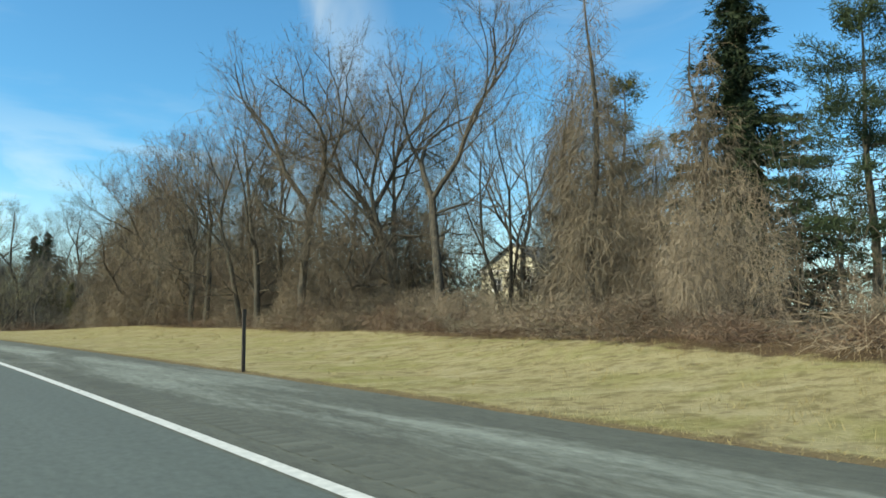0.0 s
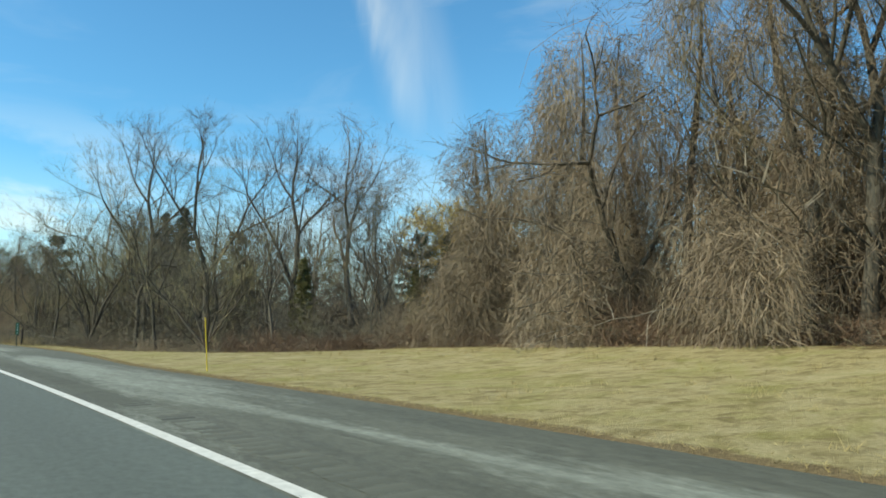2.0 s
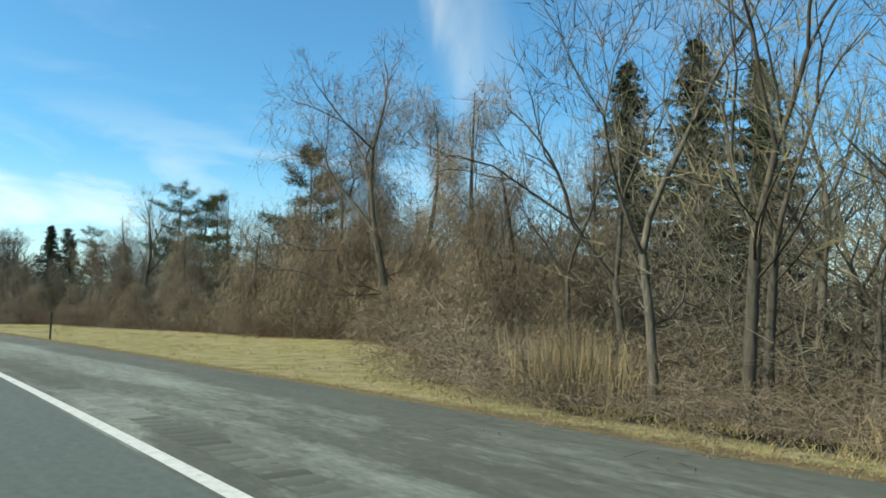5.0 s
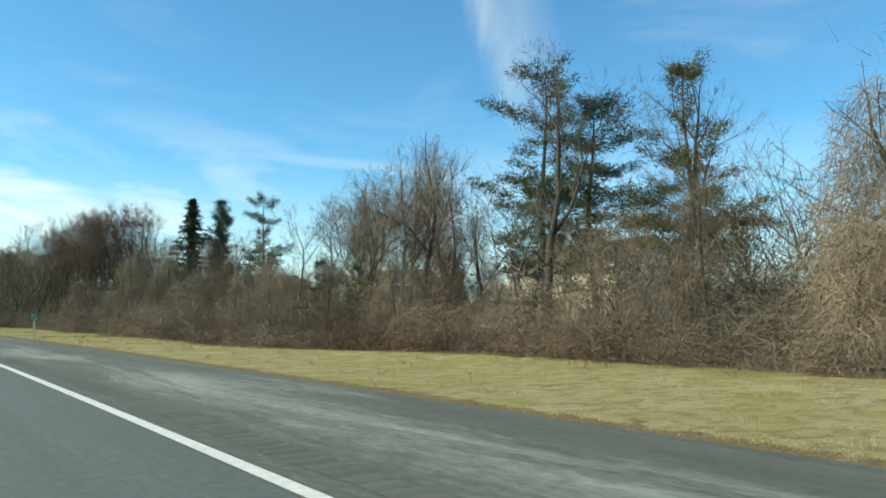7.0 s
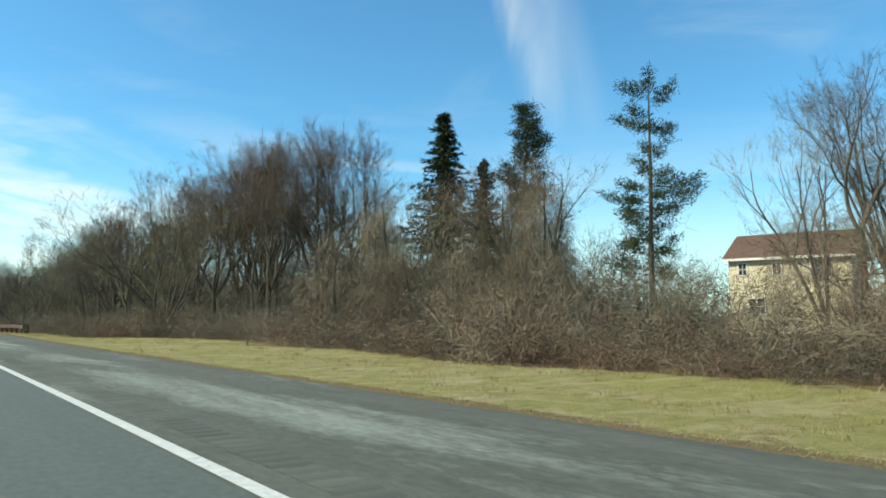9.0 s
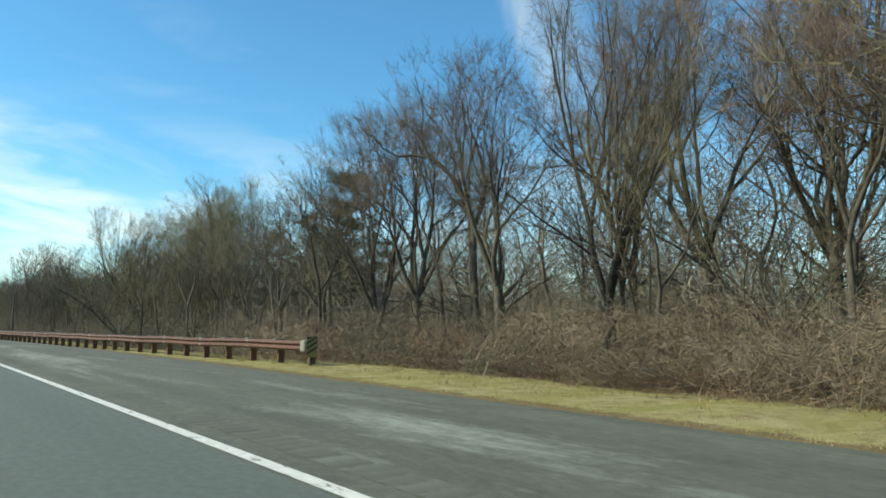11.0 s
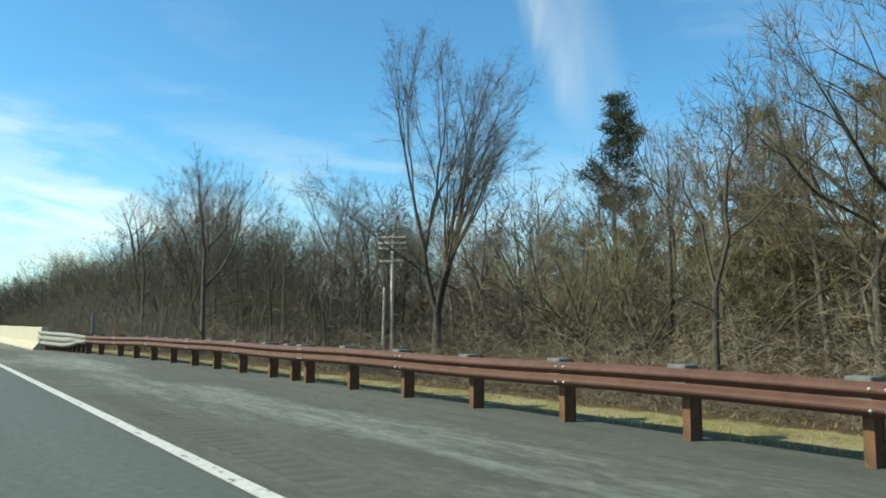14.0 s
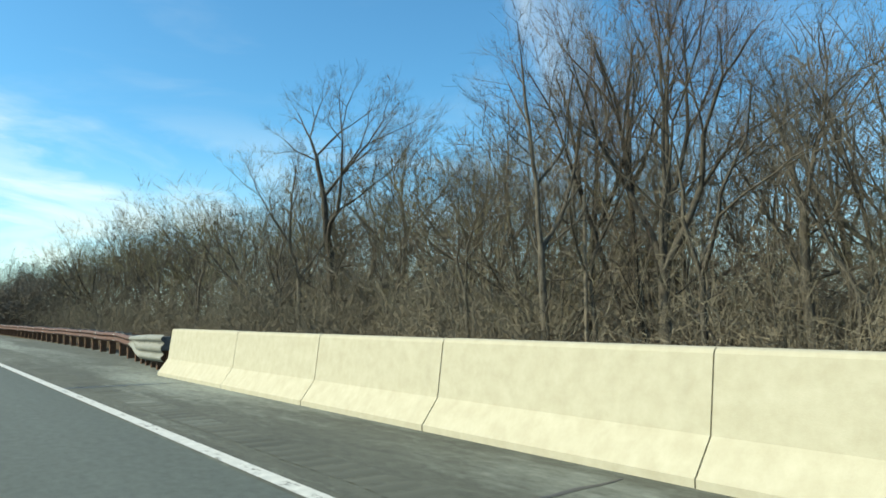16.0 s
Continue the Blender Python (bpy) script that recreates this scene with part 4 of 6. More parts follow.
house(60.5, 64.0, 0.25, 9.0, 11.0, 6.2, 9.2, SIDING, SHINGLE_GREY, "cream two-storey gabled house half hidden behind bare trees",
      [(-2.2, 4.6, 1.1, 1.4), (2.2, 4.6, 1.1, 1.4), (0.0, 1.6, 1.6, 1.3)], 0.2, None, True)
house(235.0, 47, -0.1, 13.0, 8.0, 5.4, 7.6, SIDING, SHINGLE, "cream two-storey house with a brown shingle roof behind brush",
      [(-4.6, 4.3, 1.0, 1.3), (-1.5, 4.3, 1.0, 1.3), (2.0, 4.3, 1.6, 1.3), (5.0, 4.3, 1.0, 1.3), (-3.5, 1.5, 1.8, 1.3), (3.8, 1.5, 1.0, 1.3)], 0.0, (0.8, 5.2, 0.9, 8.9, BRICK), False, (0.6, 1.05, 0.95, 2.1), True)
house(281.2, 61, 0.3, 9.0, 9.0, 6.2, 8.3, SIDING, SHINGLE, "long cream house with small upper windows and brown roof",
      [(3.4, 5.2, 0.6, 0.9), (0.8, 5.2, 0.6, 0.9), (-2.4, 5.1, 1.4, 1.3), (2.4, 2.2, 1.2, 1.2)], 0.0, None, False)
house(316.2, 58, 0.35, 10.5, 8.0, 6.6, 8.8, SIDING, SHINGLE_GREY, "pale cream house with a white chimney behind grey trees",
      [(2.6, 5.0, 1.2, 1.5), (-0.6, 5.0, 0.8, 1.4), (-3.2, 5.0, 0.9, 1.4), (2.4, 2.0, 1.6, 1.3), (-2.2, 1.9, 0.9, 1.4)], 0.0, (0.4, 2.4, 0.9, 10.0, TRIM), False, (0.4, 1.3, 0.9, 2.1))
house(321.4, 53.2, 0.35, 3.6, 3.0, 6.2, 7.9, SIDING, SHINGLE, "narrow cream gabled house wing with a tall window",
      [(0.0, 5.0, 1.3, 1.5), (0.0, 1.9, 1.6, 1.5)], 0.0, None, True, None, False, True)
house(411.5, 62, 0.2, 13.5, 8.0, 5.6, 8.0, SIDING_WHITE, SHINGLE_GREY, "white two-storey house seen through tree trunks",
      [(-5.0, 4.3, 0.9, 1.4), (-1.8, 4.3, 0.9, 1.4), (1.6, 4.3, 0.9, 1.4), (4.8, 4.3, 1.0, 1.4), (-4.0, 1.6, 1.8, 1.5), (3.6, 1.6, 1.8, 1.5)], 0.2, None, False, (0.2, 1.05, 0.95, 2.1), True)
house(185.5, 52, 0.1, 7.0, 6.0, 4.4, 6.6, SIDING_BLUE, SHINGLE, "pale blue-grey outbuilding with a brown roof behind trees",
      [(-1.6, 2.4, 1.0, 1.2), (1.6, 2.4, 1.0, 1.2)], 0.0, None, False)
house(14.0, 50, 0.0, 9.0, 7.0, 4.6, 6.8, SIDING_WHITE, SHINGLE_GREY, "white house glimpsed low behind tall conifers",
      [(-2.5, 3.0, 1.2, 1.2), (2.0, 3.0, 1.2, 1.2)], 0.3, None, False)


def picket_fence(s0, s1, d, h, gap, label, rails_only=False):
    m = along((s0 + s1) / 2, d, float(ground_z((s0 + s1) / 2, d)))
    ob = thing("fence", m, label, "fence")
    n = (s1 - s0)
    for y in np.arange(-n / 2, n / 2 + 0.1, 2.4):
        part("post", box_mesh("post", (0.1, 0.1, h + 0.3), FENCE, 0.01, (0, y, h / 2)), None, ob)
    for z in ((0.35, 0.75, 1.1) if rails_only else (0.3, h - 0.25)):
        part("rail", box_mesh("rail", (0.05, n, 0.10), FENCE, 0.01, (0.06, 0, z)), None, ob)
    if not rails_only:
        slat = box_mesh("slat", (0.022, 0.12, h), FENCE, 0.004, (0, 0, h / 2 + 0.05))
        for y in np.arange(-n / 2, n / 2, gap):
            o2 = new("slat", slat)
            o2.parent = ob
            o2.matrix_basis = Matrix.Translation((-0.05, y, 0))
    return ob


picket_fence(311, 332, 36, 1.6, 0.17, "weathered grey board fence behind the trees")
picket_fence(392, 408, 36, 1.2, 1.0, "grey split-rail fence among the tree trunks", True)

# ---- plants ----
def ball(level):
    """Unit directions and faces of an even ball."""
    bm = bmesh.new()
    bmesh.ops.create_icosphere(bm, subdivisions=level, radius=1.0)
    bm.verts.ensure_lookup_table()
    v = np.array([q.co[:] for q in bm.verts])
    f = np.array([[q.index for q in p.verts] for p in bm.faces])
    bm.free()
    return v, f


BALLS = {k: ball(k) for k in (1, 2, 3)}


def lobe(u, g, centre, size, level=2, rough=0.30):
    """One uneven lump that guides tangled growth."""
    v, f = BALLS[level]
    q = 1 + 0 * v[:, 0]
    for k, a in ((2.2, 0.5), (4.5, 0.45), (9.0, 0.40)):
        w = g.normal(0, k, (3, 3))
        q = q + rough * a * np.sin(v @ w + g.uniform(0, 6.28, 3)).sum(1) * 0.6
    q = q + g.normal(0, rough * 0.22, len(v))
    p = np.asarray(centre) + v * np.maximum(q, 0.4)[:, None] * np.asarray(size)
    p[:, 2] = np.maximum(p[:, 2], -0.1)
    u.add(p, f)


def grow(seed, h, r0, fork=0.35, spread=38, veer=15, lift=0.05, wob=0.13, levels=7, shorten=0.80, apical=0.88, first=2, low=3, lean=(0.0, 0.0), stems=1, splay=0.18, twigs=5.0, twig_len=0.6, twig_r=0.0055, sides=8):
    """A leafless tree that forks again and again: trunk and limbs in one soup, fine twigs in another."""
    g = np.random.default_rng(seed)
    wood, fine = Soup(), Soup()
    step = h * (1 - fork) * (1 - shorten) / (1 - shorten ** levels)
    tb, td, thin = [], [], []

    def run(p, d, length, r, r1, level):
        k = int(np.clip(length / (1.1 if level == 0 else 0.75), 2, 6))
        pts = [p]
        for i in range(k):
            d = unit(d + g.normal(0, wob * (0.4 if level == 0 else 1.0), 3) + np.array([0, 0, 0.03 if level == 0 else lift]))
            p = p + d * length / k
            pts.append(p)
        rad = np.linspace(r, r1, k + 1)
        if level == 0:
            rad[0] *= 1.45
        if level < levels - 2:
            wood.tube(pts, rad, max(3, sides - 2 * level))
        else:
            for i in range(k):
                thin.append((pts[i], (pts[i + 1] - pts[i]) * 1.25, rad[i] * 0.75))
        return np.array(pts), d

    def branch_off(d, angle, turn):
        a = unit(np.cross(d, np.array([0.3, 0.2, 0.93]) if abs(d[2]) < 0.9 else np.array([1.0, 0.1, 0.0])))
        b = np.cross(d, a)
        return unit(d * math.cos(angle) + (math.cos(turn) * a + math.sin(turn) * b) * math.sin(angle))

    def on(pts, q):
        x = q * (len(pts) - 1)
        i = min(int(x), len(pts) - 2)
        return pts[i] + (pts[i + 1] - pts[i]) * (x - i), unit(pts[i + 1] - pts[i])

    def limb(p, d, r, level):
        length = step * shorten ** level * g.uniform(0.7, 1.25)
        r1 = max(r * 0.82, 0.006)
        pts, d = run(p, d, length, max(r, 0.007), r1, max(1, level))
        if level >= 2:
            for q in g.random(max(1, int(length * twigs * (1.0 if level >= levels - 2 else 0.45)))):
                b, w = on(pts, q)
                tb.append(b)
                td.append(w)
        if level < levels - 2:
            for _ in range(g.poisson(0.8)):
                b, w = on(pts, g.uniform(0.2, 0.9))
                limb(b, branch_off(w, radians(g.uniform(38, 72)), g.uniform(0, 6.28)), r * g.uniform(0.28, 0.45), level + 2)
        if level >= levels - 1:
            return
        turn = g.uniform(0, 6.28)
        limb(pts[-1], branch_off(d, radians(veer) * g.uniform(0.4, 1.6), turn), r1 * apical * g.uniform(0.92, 1.05), level + 1)
        limb(pts[-1], branch_off(d, radians(spread) * g.uniform(0.6, 1.3), turn + 3.14 + g.normal(0, 0.5)), r1 * g.uniform(0.5, 0.78), level + 1)
        if g.random() < 0.2:
            limb(pts[-1], branch_off(d, radians(spread) * g.uniform(0.8, 1.4), turn + 1.6), r1 * g.uniform(0.35, 0.5), level + 2)

    for st in range(stems):
        many = stems > 1
        off = np.array([g.normal(0, 0.2) if many else 0, g.normal(0, 0.2) if many else 0, -0.25])
        d0 = unit(np.array([lean[0] + (g.normal(0, splay) if many else 0), lean[1] + (g.normal(0, splay) if many else 0), 1.0]))
        r = r0 * (g.uniform(0.6, 0.9) if many else 1.0)
        pts, d = run(off, d0, h * fork * g.uniform(0.9, 1.1), r, r * 0.80, 0)
        for i in range(low):
            b, w = on(pts, g.uniform(0.35, 0.98))
            limb(b, branch_off(w, radians(g.uniform(45, 85)), g.uniform(0, 6.28)), r * g.uniform(0.16, 0.34), int(g.integers(2, 5)))
        turn = g.uniform(0, 6.28)
        for i in range(first):
            tilt = radians(veer if i == 0 and first == 2 else spread) * g.uniform(0.6, 1.25)
            limb(pts[-1], branch_off(d, tilt, turn + 6.28 * i / first + g.normal(0, 0.3)), r * 0.80 * (0.86 if i == 0 else g.uniform(0.55, 0.8)), 0 if first < 3 or i % 2 == 0 else 1)
    fine.slivers(np.array([q[0] for q in thin]), np.array([q[1] for q in thin]), np.array([q[2] for q in thin]), g)
    b, d = np.array(tb), np.array(td)
    rep = np.repeat(np.arange(len(b)), 2)
    b, d = b[rep], d[rep]
    n = len(b)
    way = unit(d * 0.7 + g.normal(0, 0.42, d.shape) + np.array([0, 0, lift * 4])) * (twig_len * g.uniform(0.4, 1.3, n))[:, None]
    fine.slivers(b, way, twig_r, g)
    b2 = b + way * g.uniform(0.2, 0.8, n)[:, None]
    w2 = unit(way + g.normal(0, 0.5, (n, 3)) * twig_len * 0.8) * (twig_len * 0.6 * g.uniform(0.4, 1.2, n))[:, None]
    fine.slivers(b2, w2, twig_r * 0.75, g)
    return wood, fine, b


def strands(u, g, start, length, droop, wander, r, k=3):
    """Loose hanging stems from many starting points."""
    p = start.copy()
    d = unit(g.normal(0, 1, p.shape) * np.array([1, 1, 0.3]))
    for i in range(len(p)):
        pts = [p[i]]
        q, w = p[i], d[i]
        for j in range(k):
            w = unit(w + g.normal(0, wander, 3) + np.array([0, 0, -droop]))
            q = q + w * length[i] / k
            pts.append(q)
        u.tube(pts, r * np.linspace(1, 0.45, k + 1), 3)


def fringe(u, g, n, reach, droop, r, depth=0.5):
    """Fine stems where the lumps of a soup guide them, hanging down and poking out, to a given depth. The lumps are not built."""
    v, f = u.arrays()
    e1, e2 = v[f[:, 1]] - v[f[:, 0]], v[f[:, 2]] - v[f[:, 0]]
    area = np.linalg.norm(np.cross(e1, e2), axis=1)
    k = g.choice(len(f), n, p=area / area.sum())
    a, b = g.random(n)[:, None], g.random(n)[:, None]
    flip = (a + b) > 1
    a, b = np.where(flip, 1 - a, a), np.where(flip, 1 - b, b)
    out = unit(np.cross(e1[k], e2[k]))
    p = v[f[k, 0]] + a * e1[k] + b * e2[k] + out * (depth * (g.random(n) ** 0.8 - 0.35))[:, None]
    p[:, 2] = np.maximum(p[:, 2], 0.03)
    w = unit(out * 0.5 + g.normal(0, 0.55, p.shape) + np.array([0, 0, -droop])) * (reach * g.uniform(0.3, 1.2, n))[:, None]
    fine = Soup()
    fine.slivers(p, w, r * g.uniform(0.6, 1.4, n), g)
    return fine


def vine_tree(seed, h, wide, top, dense=1.0):
    """A tree swallowed by vines: a ragged cloak round a hidden trunk. top: how pointed the cloak is."""
    g = np.random.default_rng(seed)
    wood, core = Soup(), Soup()
    pts = np.array([[0.25 * math.sin(k), 0.25 * math.cos(k * 1.3), -0.3 + (h + 0.2) * k / 8] for k in range(9)])
    wood.tube(pts * np.array([1, 1, 0.97]), np.linspace(0.22, 0.02, 9), 6)
    for q in np.linspace(0.06, 0.93, 13):
        reach = wide * (1 - q ** top) ** 0.8 + 0.30
        for k in range(2 if reach > 0.9 else 1):
            a = g.uniform(0, 6.28)
            c = np.array([math.cos(a), math.sin(a), 0]) * reach * g.uniform(0.1, 0.55) + np.array([0, 0, h * q])
            lobe(core, g, c, reach * g.uniform(0.42, 0.64) * np.array([1, 1, g.uniform(1.1, 1.9)]), 1, 0.30)
    for i in range(16):
        q = g.uniform(0.25, 1.0)
        a = g.uniform(0, 6.28)
        w = np.array([math.cos(a), math.sin(a), g.uniform(0.1, 0.9)]) * (wide * (1 - q ** top) ** 0.8 + 0.6) * g.uniform(0.7, 1.3)
        root = np.array([0, 0, h * q * 0.95])
        wood.tube([root, root + w * 0.5, root + w], [0.022, 0.014, 0.005], 3)
    fine = fringe(core, g, int(11000 * dense), 0.8, 0.8, 0.0090, 0.22 * wide)
    n = int(70 * dense)
    v, _ = core.arrays()
    st = v[g.integers(0, len(v), n)]
    strands(fine, g, st, np.minimum(st[:, 2] + 0.3, g.uniform(0.8, 2.6, n)), 0.6, 0.3, 0.009)
    return wood, fine


def vine_mass(seed, h, wide, count=9000):
    """A whole tree buried under hanging vines: uneven hanging lobes, fine drooping stems."""
    g = np.random.default_rng(seed)
    wood, core = Soup(), Soup()
    z = np.linspace(-0.3, h * 0.96, 9)
    wood.tube(np.stack([0.3 * np.sin(z * 0.5), 0.3 * np.cos(z * 0.37), z], -1), np.linspace(0.22, 0.02, 9), 6)
    n = 17
    q = np.linspace(0.08, 0.92, n)
    a = g.uniform(0, 6.28, n)
    out = wide * np.clip(1.12 - q, 0.1, 1) ** 0.7 * g.uniform(0.25, 0.8, n)
    place = np.stack([np.cos(a) * out, np.sin(a) * out, q * h], -1)
    size = wide * g.uniform(0.24, 0.42, n) * (1.15 - 0.6 * q)
    for k in range(n):
        lobe(core, g, place[k], size[k] * 0.85 * np.array([1, 1, g.uniform(0.9, 1.7)]), 1, 0.30)
        if k % 2 == 0:
            root = np.array([0, 0, place[k, 2] * 0.8])
            tip = place[k] + unit(place[k] - root) * size[k] * 1.6
            wood.tube([root, (root + tip) / 2 + g.normal(0, 0.2, 3), tip], [0.03, 0.02, 0.006], 3)
    fine = fringe(core, g, count, 0.9, 0.8, 0.0095, 0.18 * wide)
    v, _ = core.arrays()
    st = v[g.integers(0, len(v), 70)]
    strands(fine, g, st, np.minimum(st[:, 2] + 0.3, g.uniform(0.8, 2.8, 70)), 0.6, 0.3, 0.009)
    return wood, fine


def vine_dome(seed, h, wide, dense=1.0):
    """A lumpy mound of dry vines over low growth."""
    g = np.random.default_rng(seed)
    core = Soup()
    lobe(core, g, (0, 0, h * 0.2), (wide * 0.62, wide * 0.62, h * 0.60), 2, 0.20)
    for i in range(8):
        a, r = g.uniform(0, 6.28), wide * g.uniform(0.3, 0.75)
        s = wide * g.uniform(0.16, 0.30)
        lobe(core, g, (math.cos(a) * r, math.sin(a) * r, h * g.uniform(0.1, 0.5)), (s, s, s * g.uniform(0.8, 1.2) * h / wide), 1, 0.30)
    fine = fringe(core, g, int(6500 * dense), 0.6, 0.45, 0.0065, 0.16 * wide)
    n = int(60 * dense)
    v, _ = core.arrays()
    st = v[g.integers(0, len(v), n)]
    strands(fine, g, st, np.minimum(st[:, 2] + 0.3, g.uniform(0.7, 2.0, n)), 0.4, 0.4, 0.006)
    return fine


def bush(seed, h, wide, canes=40, arch=0.22, twigs=1200, r=0.010, twig_r=0.008, spread=0.35, reach=None):
    """Arching bare canes and the twigs on them, fuller towards the top."""
    g = np.random.default_rng(seed)
    u, fine = Soup(), Soup()
    nodes, ways = [], []
    for i in range(canes):
        a, rr = g.uniform(0, 6.28), wide * math.sqrt(g.random()) * 0.85
        p = np.array([math.cos(a) * rr, math.sin(a) * rr, -0.05])
        out = np.array([math.cos(a), math.sin(a), 0])
        d = unit(out * 0.35 + np.array([0, 0, 1.0]) + g.normal(0, spread, 3))
        ln = h * g.uniform(0.5, 1.2) * (1.15 - 0.5 * rr / wide)
        pts = [p]
        for j in range(3):
            d = unit(d + g.normal(0, 0.25, 3) + out * 0.08 + np.array([0, 0, -arch * j * 0.7]))
            p = p + d * ln / 3
            p[2] = max(p[2], 0.03)
            pts.append(p)
            for f in (0.2, 0.6, 1.0):
                nodes.append(pts[-2] * (1 - f) + p * f)
                ways.append(d)
        u.tube(pts, np.linspace(r, r * 0.4, 4), 3)
    nodes, ways = np.array(nodes), np.array(ways)
    k = g.integers(0, len(nodes), twigs)
    b = nodes[k] + g.normal(0, 0.10, (twigs, 3)) * np.array([wide, wide, h * 0.5])
    b[:, 2] = np.maximum(b[:, 2], 0.02)
    fine.slivers(b, unit(ways[k] * 0.5 + g.normal(0, 0.6, (twigs, 3))) * g.uniform(*(reach or (0.08 * h, 0.30 * h)), twigs)[:, None], g.uniform(0.6, 1.4, twigs) * twig_r * np.clip(1.45 - 1.0 * b[:, 2] / h, 0.45, 1.4), g)
    return u, fine


def thicket(seed, h, wide, arch, twigs=900):
    """A dense bush: canes, fine twigs on them and a tangle of short stems between."""
    g = np.random.default_rng(seed + 500)
    core = Soup()
    for i in range(6):
        a, r = g.uniform(0, 6.28), wide * g.uniform(0.0, 0.6)
        s = wide * g.uniform(0.18, 0.32)
        lobe(core, g, (math.cos(a) * r, math.sin(a) * r, h * g.uniform(0.05, 0.3)), (s, s, h * g.uniform(0.20, 0.36)), 1, 0.30)
    canes, fine = bush(seed, h, wide, 18, arch, twigs, 0.006, 0.0045)
    fine.add(*fringe(core, g, 1500, 0.24 * h, 0.2 if arch > 0.2 else -0.4, 0.005, 0.22 * h).arrays())
    return canes, fine


def spruce(seed, h, wide, shape=0.85, boughs=7):
    """A spruce: close whorls of drooping boughs, thick with small sprays round a dark heart."""
    g = np.random.default_rng(seed)
    wood, leaf = Soup(), Soup()
    wood.tube([(0, 0, -0.3), (0, 0, h * 0.5), (0, 0, h)], [0.26, 0.15, 0.02], 6)
    pp, oo = [], []
    z = h * 0.04
    while z < h * 0.985:
        q = z / h
        reach = wide * (1 - q) ** shape + 0.15
        lobe(leaf, g, (0, 0, z), (reach * 0.30, reach * 0.30, 0.42 * (1.2 - 0.5 * q)), 1, 0.30)
        for k in range(boughs):
            a = g.uniform(0, 6.28)
            out = np.array([math.cos(a), math.sin(a), 0])
            side = np.array([-out[1], out[0], 0])
            ln = reach * g.uniform(0.55, 1.15)
            root = np.array([0, 0, z + g.uniform(-0.2, 0.2)])
            mid = root + out * ln * 0.55 + np.array([0, 0, -0.16 * ln])
            tip = root + out * ln + np.array([0, 0, g.uniform(-0.22, -0.02) * ln])
            wood.tube([root, mid, tip], [0.028, 0.018, 0.006], 3)
            for f in np.linspace(0.35, 1.0, max(3, int(ln * 2.8))):
                p = root + (mid - root) * f / 0.55 if f < 0.55 else mid + (tip - mid) * (f - 0.55) / 0.45
                wd = 0.24 * ln * (1.25 - f) + 0.08
                for sg in (-1, 0, 1):
                    pp.append(p + side * sg * wd * g.uniform(0.4, 1.0) + np.array([0, 0, g.normal(0, 0.06)]))
                    oo.append(out + side * sg * 0.6)
        z += 0.40 * (1.2 - 0.5 * q)
    pp, oo = np.array(pp), unit(np.array(oo))
    for dz, n in ((-0.7, 2), (0.1, 2), (-0.25, 1)):
        for _ in range(n):
            w = unit(oo * 0.8 + np.array([0, 0, dz]) + g.normal(0, 0.4, oo.shape)) * g.uniform(0.20, 0.50, len(oo))[:, None]
            leaf.slivers(pp - w * 0.25 + g.normal(0, 0.05, pp.shape), w, 0.034, g)
    return wood, leaf


def pine(seed, h, wide, low=0.3, tiers=16):
    """A white pine: uneven tiers of long limbs with soft plumes of needles towards their ends."""
    g = np.random.default_rng(seed)
    wood, leaf = Soup(), Soup()
    tr = np.array([[0.15 * math.sin(k * 0.9), 0.15 * math.cos(k * 0.7), -0.3 + (h + 0.2) * k / 10] for k in range(11)])
    wood.tube(tr, np.linspace(0.25, 0.03, 11), 7)
    c, w = [], []
    for i in range(tiers):
        q = low + (0.985 - low) * (i + g.uniform(-0.4, 0.4)) / (tiers - 1)
        q = min(max(q, low), 0.99)
        n = int(g.integers(2, 7))
        a0 = g.uniform(0, 6.28)
        reach = wide * min(1.0, 0.30 + 1.5 * (1 - q)) * (0.6 if q < low + 0.08 else 1.0) * g.uniform(0.5, 1.25)
        for k in range(n):
            qq = min(q + g.normal(0, 0.014), 0.99)
            base = np.array([np.interp(qq, np.linspace(0, 1, 11), tr[:, j]) for j in range(3)])
            a = a0 + 6.28 * k / n + g.normal(0, 0.45)
            ln = reach * g.uniform(0.45, 1.2)
            lift = g.uniform(-0.12, 0.32) + 0.40 * q * q
            out = np.array([math.cos(a), math.sin(a), 0])
            p1 = base + out * ln * 0.5 + np.array([0, 0, lift * ln * 0.15])
            p2 = base + out * ln + np.array([0, 0, lift * ln])
            wood.tube([base, p1, p2], [0.05 * (1.2 - q), 0.032 * (1.2 - q), 0.01], 3)
            side = np.array([-out[1], out[0], 0])
            for f in np.linspace(0.42, 1.0, max(3, int(ln * 2.4))):
                p = p1 + (p2 - p1) * (f - 0.5) / 0.5 if f > 0.5 else base + (p1 - base) * f / 0.5
                for sg in (-1, 0, 1):
                    c.append(p + side * sg * ln * 0.25 * g.uniform(0.3, 1.3) * (1.25 - f) + np.array([0, 0, g.uniform(-0.03, 0.16)]) + out * g.normal(0.1, 0.15))
                    w.append(unit(out * 0.6 + side * sg * 0.6 + np.array([0, 0, 0.45])))
    c, w = np.array(c), np.array(w)
    for _ in range(20):
        d = unit(w * 0.6 + g.normal(0, 0.6, w.shape)) * g.uniform(0.18, 0.40, len(w))[:, None]
        leaf.slivers(c + g.normal(0, 0.21, c.shape) * np.array([1, 1, 0.8]), d, 0.026, g)
    return wood, leaf


# ---- the kinds of tree, each built once ----
KINDS = {}


